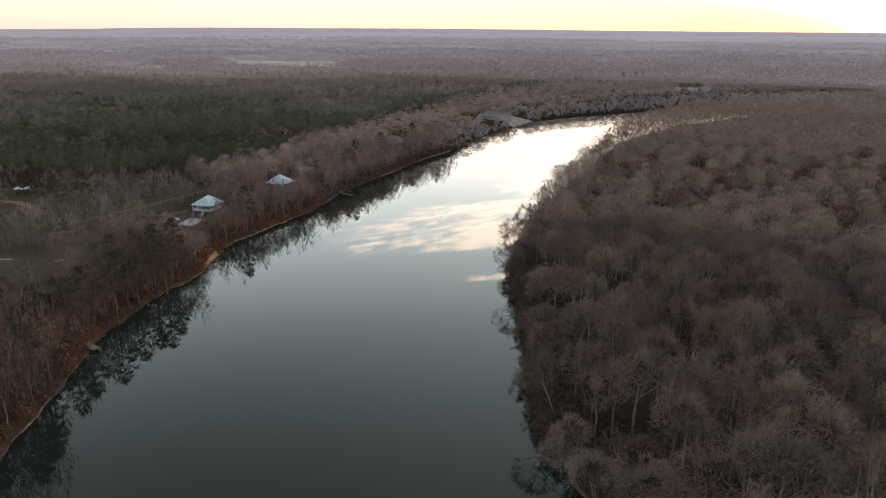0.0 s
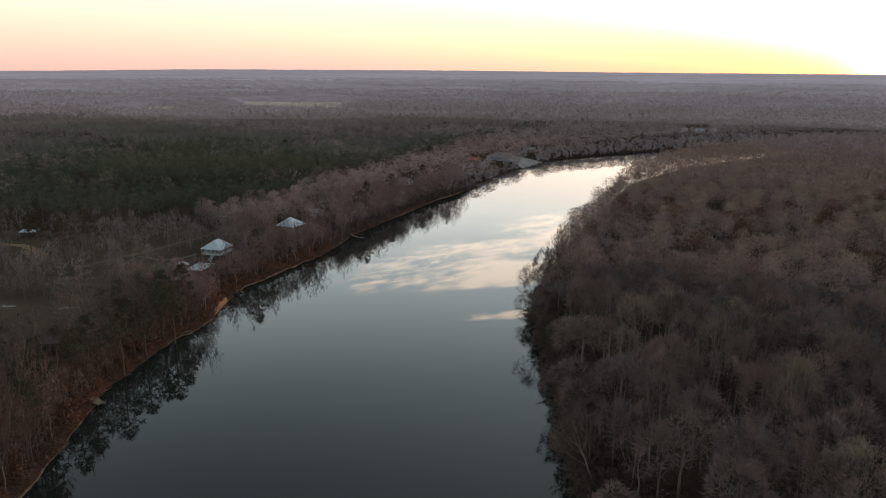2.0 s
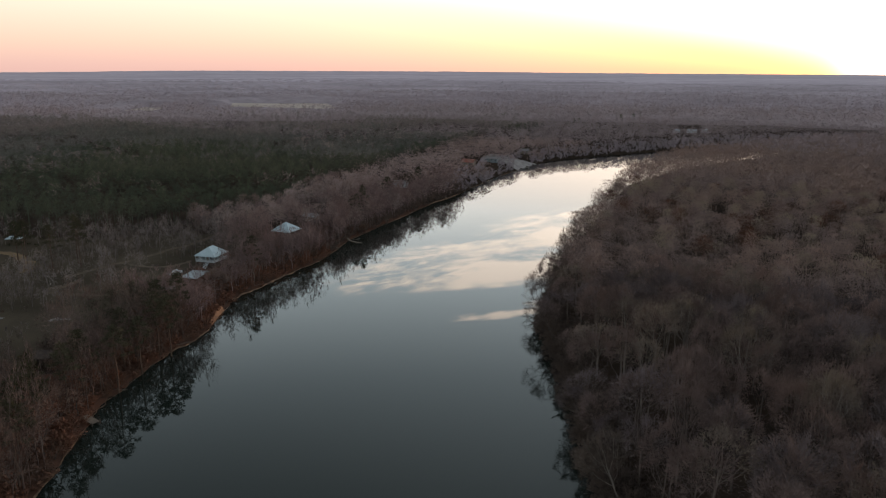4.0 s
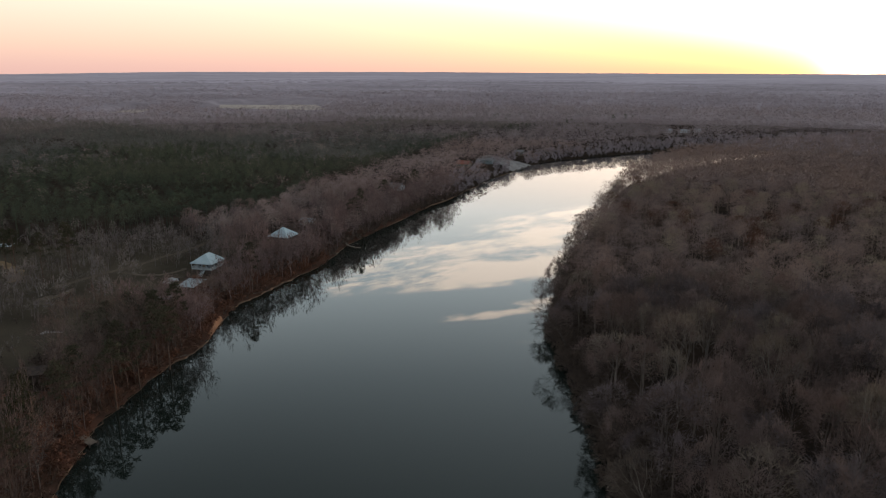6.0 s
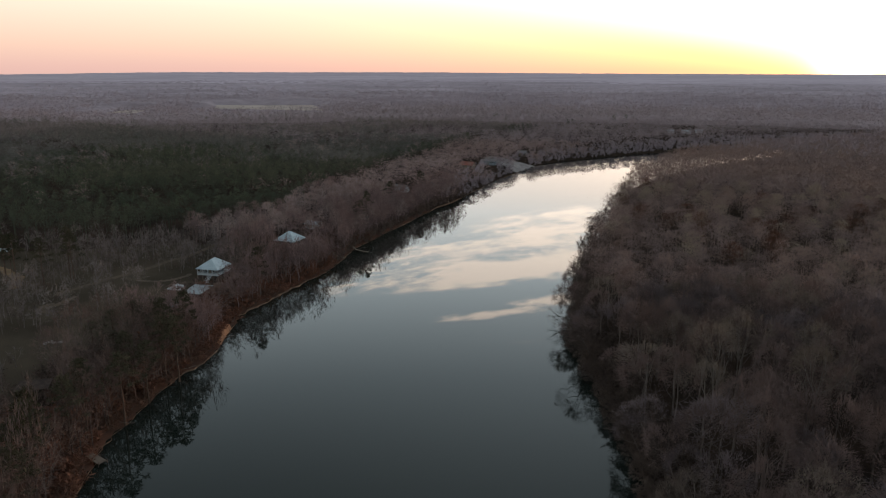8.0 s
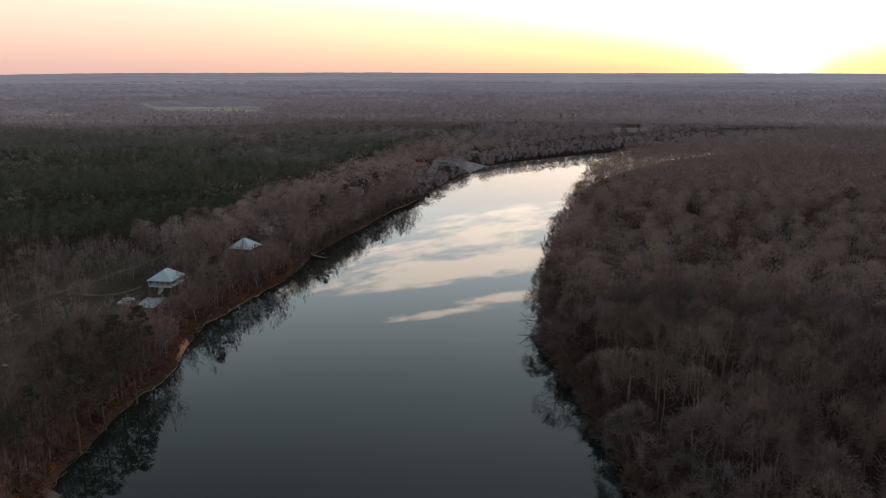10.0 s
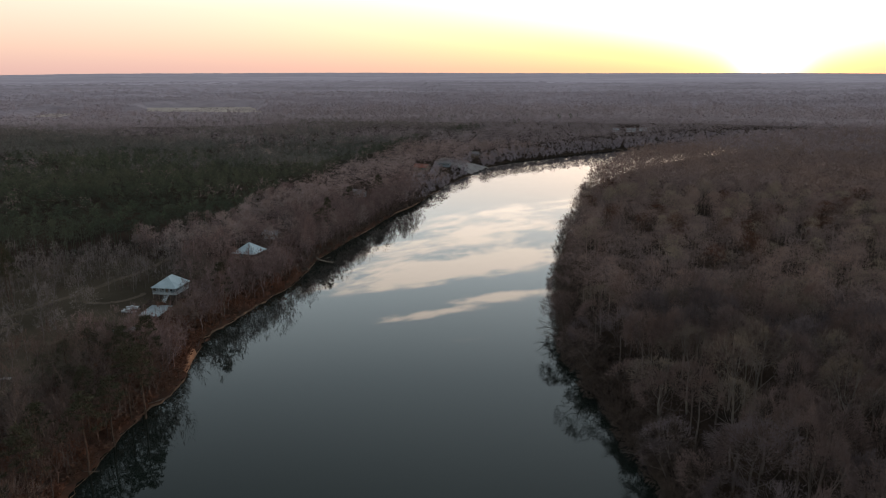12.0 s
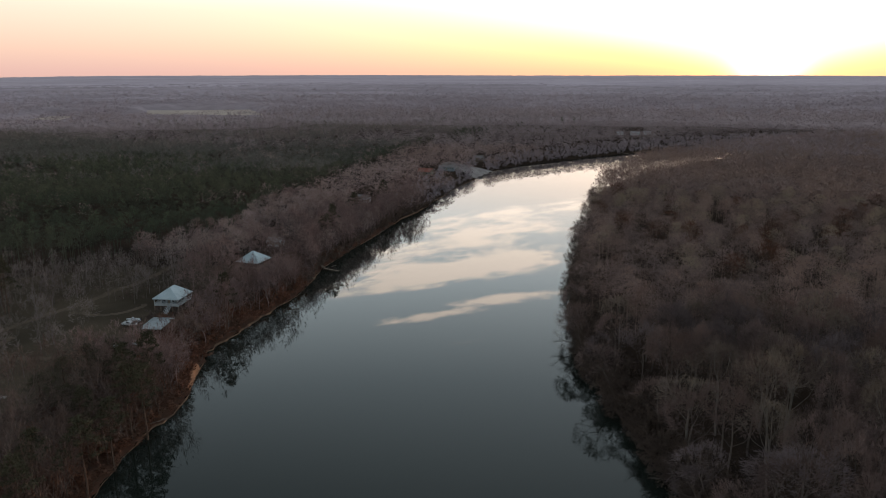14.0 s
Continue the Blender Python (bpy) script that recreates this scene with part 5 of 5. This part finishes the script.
def porch_house(name, m, label, w, d, floor, wall, rise, roof_mat, wall_mat, stairs=True, ridge=3.0, porch=2.2, trim=PAINT):
    """A house on piers with a porch all round under a hip roof."""
    ob = thing(name, m, label, "house")
    iw, idp = w / 2 - porch, d / 2 - porch
    part("wall", Shape().box(-iw, iw, -idp, idp, floor, floor + wall), wall_mat, ob)
    part("roof", hip_roof(w, d, floor + wall + 0.05, floor + wall + rise, 0.45, ridge), roof_mat, ob, "pale metal hip roof")
    part("porch_deck", Shape().box(-w / 2, w / 2, -d / 2, d / 2, floor - 0.3, floor), trim, ob)
    part("skirting", Shape().box(-w / 2 + .35, w / 2 - .35, -d / 2 + .35, d / 2 - .35, -0.6, floor - 0.3), TIMBER_DARK, ob)
    nx, ny = max(3, round(w / 2.6)), max(3, round(d / 2.6))
    spots = [(-w / 2 + .12 + (w - .24) * i / nx, s * (d / 2 - .12)) for i in range(nx + 1) for s in (-1, 1)]
    spots += [(s * (w / 2 - .12), -d / 2 + .12 + (d - .24) * i / ny) for i in range(1, ny) for s in (-1, 1)]
    for x, y in spots:
        part("post", Shape().box(x - .08, x + .08, y - .08, y + .08, floor, floor + wall - .12), trim, ob)
        part("pier", Shape().box(x - .15, x + .15, y - .15, y + .15, -0.8, floor - .3), TIMBER, ob)
    for s in (-1, 1):
        front, side = Shape(), Shape()
        for z in (.12, .88):
            front.box(-w / 2 + .2, w / 2 - .2, s * (d / 2 - .12) - .04, s * (d / 2 - .12) + .04, floor + z, floor + z + .08)
            side.box(s * (w / 2 - .12) - .04, s * (w / 2 - .12) + .04, -d / 2 + .2, d / 2 - .2, floor + z, floor + z + .08)
        for i in range(int(w / .4)):
            x = -w / 2 + .3 + i * .4
            front.box(x - .03, x + .03, s * (d / 2 - .12) - .03, s * (d / 2 - .12) + .03, floor + .2, floor + .88)
        for i in range(int(d / .4)):
            y = -d / 2 + .3 + i * .4
            side.box(s * (w / 2 - .12) - .03, s * (w / 2 - .12) + .03, y - .03, y + .03, floor + .2, floor + .88)
        part("railing", front, trim, ob)
        part("railing", side, trim, ob)
    for x in (-iw * .6, iw * .6):
        window_part(ob, x, -idp, floor + 1.5, 1.1, 1.4, ("x", -1))
    for y in (-idp * .55, idp * .55):
        window_part(ob, iw, y, floor + 1.5, 1.1, 1.4, ("y", 1))
        window_part(ob, -iw, y, floor + 1.5, 1.1, 1.4, ("y", -1))
    part("door", Shape().box(-.48, .48, -idp - .05, -idp, floor, floor + 2.05), TIMBER, ob, "brown front door")
    if stairs:
        n = max(3, round(floor / .18))
        for i in range(n):
            z = floor - (i + 1) * floor / n
            part("step", Shape().box(0.6, 2.1, -d / 2 - .28 * (i + 1), -d / 2 - .28 * i + .02, z, z + .06), PAINT, ob)
        for x in (0.58, 2.12):
            part("stair_rail", Shape().beam((x, -d / 2, floor + .9), (x, -d / 2 - .28 * n, .9), .07, .09)
                 .beam((x, -d / 2, floor - .12), (x, -d / 2 - .28 * n, -.1), .06, .22), PAINT, ob)
    return ob


def gable_house(name, m, label, w, d, wall, rise, roof_mat, wall_mat, windows=3, base=0.5, category="house"):
    ob = thing(name, m, label, category)
    sh = Shape().box(-w / 2, w / 2, -d / 2, d / 2, -0.8, base + wall)
    for s in (-1, 1):
        x0, x1 = sorted((s * w / 2, s * (w / 2 - .15)))
        sh.add([(x, y, z) for x in (x0, x1) for y, z in ((-d / 2, base + wall), (d / 2, base + wall), (0, base + wall + rise - .12))], [(0, 2, 1), (3, 4, 5), (0, 1, 4, 3), (1, 2, 5, 4), (2, 0, 3, 5)])
    part("wall", sh, wall_mat, ob)
    part("roof", gable_roof(w, d, base + wall - .1, base + wall + rise, .4), roof_mat, ob)
    for i in range(windows):
        x = -w / 2 + w * (i + .5) / windows
        if i == windows // 2:
            part("door", Shape().box(x - .48, x + .48, -d / 2 - .05, -d / 2, base, base + 2.05), TIMBER, ob, "brown door")
        else:
            window_part(ob, x, -d / 2, base + 1.45, 1.2, 1.3, ("x", -1))
    window_part(ob, w / 2, 0, base + 1.45, 1.2, 1.3, ("y", 1))
    window_part(ob, -w / 2, 0, base + 1.45, 1.2, 1.3, ("y", -1))
    return ob


def open_shed(name, m, label, w, d, high, low, roof_mat, posts=3, walls=False):
    """A carport: sloping metal roof on posts, with roof ribs."""
    ob = thing(name, m, label, "shed")
    t = .12
    up = [(-w / 2, -d / 2, low), (w / 2, -d / 2, low), (w / 2, d / 2, high), (-w / 2, d / 2, high)]
    part("roof", Shape().add(up + [(x, y, z - t) for x, y, z in up], [(0, 1, 2, 3), (7, 6, 5, 4), (0, 4, 5, 1), (1, 5, 6, 2), (2, 6, 7, 3), (3, 7, 4, 0)]), roof_mat, ob)
    for i in range(7):
        x = -w / 2 + .15 + (w - .3) * i / 6
        part("rib", Shape().beam((x, -d / 2, low + .03), (x, d / 2, high + .03), .06, .06), roof_mat, ob)
    for i in range(posts):
        for s, z in ((-1, low), (1, high)):
            x, y = -w / 2 + .3 + (w - .6) * i / (posts - 1), s * (d / 2 - .3)
            part("post", Shape().box(x - .09, x + .09, y - .09, y + .09, -.8, z - t), TIMBER, ob)
    if walls:
        part("wall", Shape().box(-w / 2 + .2, w / 2 - .2, d / 2 - .35, d / 2 - .2, -.6, high - t - .05), TIMBER_DARK, ob)
        part("wall", Shape().box(-w / 2 + .2, -w / 2 + .35, -d / 2 + .2, d / 2 - .35, -.6, low - t - .05), TIMBER_DARK, ob)
    return ob


def wheel(parent, x, y, r=.37, w=.24):
    sh = Shape()
    ring = []
    for k in range(12):
        a = 2 * math.pi * k / 12
        ring.append((x + math.cos(a) * r, r + math.sin(a) * r))
    sh.add([(p, y - w / 2, q) for p, q in ring] + [(p, y + w / 2, q) for p, q in ring],
           [tuple(range(11, -1, -1)), tuple(range(12, 24))] + [(k, (k + 1) % 12, 12 + (k + 1) % 12, 12 + k) for k in range(12)])
    ob = part("wheel", sh, RUBBER, parent)
    hub = Shape()
    ring = [(x + math.cos(2 * math.pi * k / 8) * r * .55, r + math.sin(2 * math.pi * k / 8) * r * .55) for k in range(8)]
    yy = y + (w / 2 + .01) * (1 if y > 0 else -1)
    hub.add([(p, yy, q) for p, q in ring], [tuple(range(8)) if y < 0 else tuple(range(7, -1, -1))])
    part("rim", hub, STEEL, ob)


def pickup(m, label):
    ob = thing("pickup_truck", m, label, "truck")
    side = [(-2.75, .45), (2.75, .45), (2.8, .95), (2.65, 1.12), (1.25, 1.2), (-2.75, 1.2)]
    part("body", Shape().add([(x, s * .95, z) for s in (-1, 1) for x, z in side], [tuple(range(6)), tuple(range(11, 5, -1))] + [(i, i + 6, (i + 1) % 6 + 6, (i + 1) % 6) for i in range(6)]), PAINT, ob)
    cab = [(-.9, 1.2), (1.3, 1.2), (.65, 1.8), (-.75, 1.82)]
    part("cabin", Shape().add([(x, s * (.88 if z < 1.5 else .72), z) for s in (-1, 1) for x, z in cab], [(0, 1, 2, 3), (7, 6, 5, 4)] + [(i, i + 4, (i + 1) % 4 + 4, (i + 1) % 4) for i in range(4)]), PAINT, ob)
    part("windscreen", Shape().add([(1.26, -.78, 1.28), (1.26, .78, 1.28), (.72, .66, 1.76), (.72, -.66, 1.76)], [(0, 1, 2, 3)]).add([(1.27, -.78, 1.27), (1.27, .78, 1.27), (.73, .66, 1.77), (.73, -.66, 1.77)], [(0, 1, 2, 3)]), GLASS, ob)
    for s in (-1, 1):
        part("side_window", Shape().box(-.65, .8, min(s * .84, s * .87), max(s * .84, s * .87), 1.28, 1.62), GLASS, ob)
    part("bed", Shape().box(-2.65, -.98, -.8, .8, 1.2, 1.215), RUBBER, ob)
    for x in (-1.75, 1.75):
        for y in (-.86, .86):
            wheel(ob, x, y)
    return ob


def boat(m, label, length=5.5, trailer=True):
    ob = thing("motor_boat", m, label, "boat")
    sh = Shape()
    n = 7
    base = .55 if trailer else -.15
    for i in range(n):
        u = i / (n - 1)
        w = .95 * (1 - max(0, (u - .45) / .55) ** 2.2) + .02
        x = -length / 2 + length * u
        sh.v += [(x, -w, base + .75 + .15 * u), (x, -w * .75, base + .12 + .25 * u * u), (x, 0, base + .4 * u ** 3), (x, w * .75, base + .12 + .25 * u * u), (x, w, base + .75 + .15 * u)]
    for i in range(n - 1):
        for j in range(4):
            sh.f.append((i * 5 + j, (i + 1) * 5 + j, (i + 1) * 5 + j + 1, i * 5 + j + 1))
    sh.f += [(0, 1, 2, 3, 4)]
    sh.f += [(i * 5 + 4, (i + 1) * 5 + 4, (i + 1) * 5, i * 5) for i in range(n - 1)]
    part("hull", sh, PAINT, ob)
    part("console", Shape().box(-.2, .5, -.35, .35, base + .8, base + 1.4), PAINT, ob)
    part("outboard", Shape().box(-length / 2 - .4, -length / 2, -.2, .2, base + .2, base + 1.2), RUBBER, ob, "black outboard motor")
    if trailer:
        tr = part("trailer", Shape().beam((-length / 2, -.6, .5), (length / 2, 0, .5), .1, .1).beam((-length / 2, .6, .5), (length / 2, 0, .5), .1, .1).beam((length / 2, 0, .5), (length / 2 + 1.2, 0, .45), .1, .1), STEEL, ob)
        for y in (-1.0, 1.0):
            wheel(ob, -.8, y, .3, .18)
    return ob


def dock(name, points, label, width=1.5, legs=True):
    """A plank walk on piles from point to point (x, y, z)."""
    ob = thing(name, Matrix.Identity(4), label, "dock")
    for a, b in zip(points[:-1], points[1:]):
        a, b = Vector(a), Vector(b)
        d = b - a
        n = max(2, round(d.length / .45))
        side = Vector((-d.y, d.x, 0)).normalized()
        for i in range(n):
            p = a + d * (i + .5) / n
            q = d.normalized() * (d.length / n - .05) / 2
            part("plank", Shape().beam(p - side * width / 2, p + side * width / 2, q.length * 2, .06), TIMBER, ob)
        for s in (-1, 1):
            part("stringer", Shape().beam(a + side * s * width * .4 - Vector((0, 0, .14)), b + side * s * width * .4 - Vector((0, 0, .14)), .1, .2), TIMBER, ob)
        if legs:
            k = max(1, round(d.length / 3))
            for i in range(k + 1):
                p = a + d * i / k
                for s in (-1, 1):
                    q = p + side * s * width * .5
                    low = min(height_at(q.x, q.y) - .5, q.z - .3)
                    part("dock_post", Shape().box(q.x - .09, q.x + .09, q.y - .09, q.y + .09, low, q.z + .55), TIMBER_DARK, ob)
    return ob


porch_house("house", at(-120.3, 361.5, -16), "raised white porch house under a pale metal hip roof", 10.4, 11.2, 2.4, 2.6, 3.9, ROOF_WHITE, WALL_BLUE, ridge=3.4)
porch_house("house", at(-95.0, 417.5, -24), "riverside house with a steep pale metal hip roof among trees", 11.5, 11.5, 2.2, 2.7, 4.4, ROOF_WHITE, TIMBER_DARK, False, 0.6, 1.8, TIMBER)
open_shed("carport", at(-120.8, 337.0, -13), "open boat shed with a pale low metal roof beside the house", 8.5, 11.5, 3.2, 2.7, ROOF_DULL, 4)
open_shed("low_shed", at(-126.5, 316.5, 22), "low shed with a flat blue-grey roof in the yard", 7.5, 4.0, 1.9, 1.6, ROOF_SLATE, 3, True)
open_shed("derelict_shed", at(-139.5, 238, 12), "dark open timber shed under trees", 9.0, 6.0, 3.6, 2.9, TIMBER_DARK, 4, True)
open_shed("pole_barn", at(-236, 400, 8), "small white-roofed pole shelter at a clearing", 9.0, 6.0, 3.4, 3.0, ROOF_WHITE, 3)
pickup(at(-131.5, 339.6, 160), "white pickup truck parked beside the boat shed")
boat(at(-131.0, 343.4, 172), "white motor boat on a trailer in the yard")
gable_house("cottage", at(-89, 466, -20), "small white cottage with a grey roof behind trees", 8.5, 6.0, 2.6, 1.6, ROOF_WHITE, PAINT, 5)
gable_house("house", at(-38.5, 598, -30), "white riverside house under a pale roof", 10.0, 7.5, 2.8, 2.2, ROOF_GREY, PAINT, 5)
gable_house("boathouse", at(-25, 590, -40), "small white boathouse among bare trees", 6.0, 5.0, 2.6, 1.5, ROOF_WHITE, PAINT, 3)
gable_house("house", at(23, 735, -25), "house under a red roof on the bluff", 12.5, 9.0, 3.0, 2.8, ROOF_RED, TIMBER, 5)
gable_house("house", at(47, 765, -20), "long white house above the gravel bank", 15.0, 7.0, 2.7, 1.8, ROOF_GREY, WALL_BLUE, 7)
gable_house("house", at(91, 838, -15), "house with a weathered pale roof behind the gravel bank", 10.0, 8.0, 2.8, 2.2, ROOF_GREY, TIMBER, 3)
for x, y, w in ((354, 1112, 8.0), (376, 1108, 13.0), (398, 1116, 9.0)):
    gable_house("river_cabin", at(x, y, -8), "white cabin on the far river bend", w, 7.0, 2.9, 1.8, ROOF_WHITE, PAINT, 3 if w < 12 else 5)
for x, y, turn in ((327, 1012, 15), (318, 1008, 5)):
    boat(pose(x, y, 0, 0, 0, turn), "white boat moored on the river bend", 7.0, False)

dock("dock", [(-84, 441, 4.6), (-78, 425, 3.4), (-70, 420, 1.0), (-66, 419, 0.7)], "long timber ramp stepping down to the river", 1.7)
dock("dock", [(-69, 455, 2.2), (-62, 437, 1.0), (-57, 433, 0.7), (-54.5, 432, 0.7)], "narrow timber dock at the water's edge", 1.3)
dock("dock", [(-7, 601, 1.6), (-1.5, 584, 0.8)], "short timber jetty at the bank", 1.4)
dock("dock", [(-114.5, 214, 1.2), (-109.5, 210.5, 0.8)], "small timber landing at the bank", 2.4)
for x, y in ((296, 942), (330, 958), (372, 982), (420, 1008)):
    dock("dock", [(x - 6, y + 12, 1.6), (x, y - 2, 1.0), (x + 3, y - 9, 0.9)], "timber boat dock on the far river bend", 3.0)
dock("dock", [(14, 640, 1.4), (24, 632, 0.7)], "short timber jetty at the bank", 1.4)


# ---------------------------------------------------------------- dead trees at the water
def fallen_tree(x, y, z, turn, tilt, seed, size, label, material=PALE_BARK, spread=0.42):
    wood, fine = bare_tree(seed, 14, spread, 7, 4, 90, (0.6, 1.6), 0.06, fork=0.3)
    ob = thing("fallen_tree", Matrix.Translation((x, y, z)) @ Matrix.Rotation(radians(turn), 4, "Z") @ Matrix.Rotation(radians(tilt), 4, "Y") @ Matrix.Scale(size, 4), label, "tree",
               "dead trees at the waterline")
    part("trunk", wood, material, ob)
    part("crown", fine, BARK, ob)


fallen_tree(36, 313, 1.2, 185, 74, 700, 1.0, "dead bare tree fallen out over the water", BARK, 4.2)
fallen_tree(34, 304, 1.0, 172, 66, 701, 0.8, "dead bare tree leaning out over the water", BARK, 3.4)
fallen_tree(30, 222, 1.0, 190, 72, 702, 0.6, "dead bare tree leaning out over the water", BARK)
fallen_tree(29, 190, 0.9, 175, 76, 703, 0.55, "dead bare tree leaning out over the water", BARK)
fallen_tree(31, 165, 0.9, 200, 74, 704, 0.6, "dead bare tree leaning out over the water", BARK)
for i, (x, y, turn, size) in enumerate(((-96, 345, 30, .35), (-107, 270, 20, .4), (-113, 232, -10, .35), (-60, 438, 25, .4), (-30, 520, 40, .4), (-101, 300, 5, .3))):
    fallen_tree(x, y, 1.0, turn, 84, 720 + i, size, "pale driftwood tree lying at the water's edge")
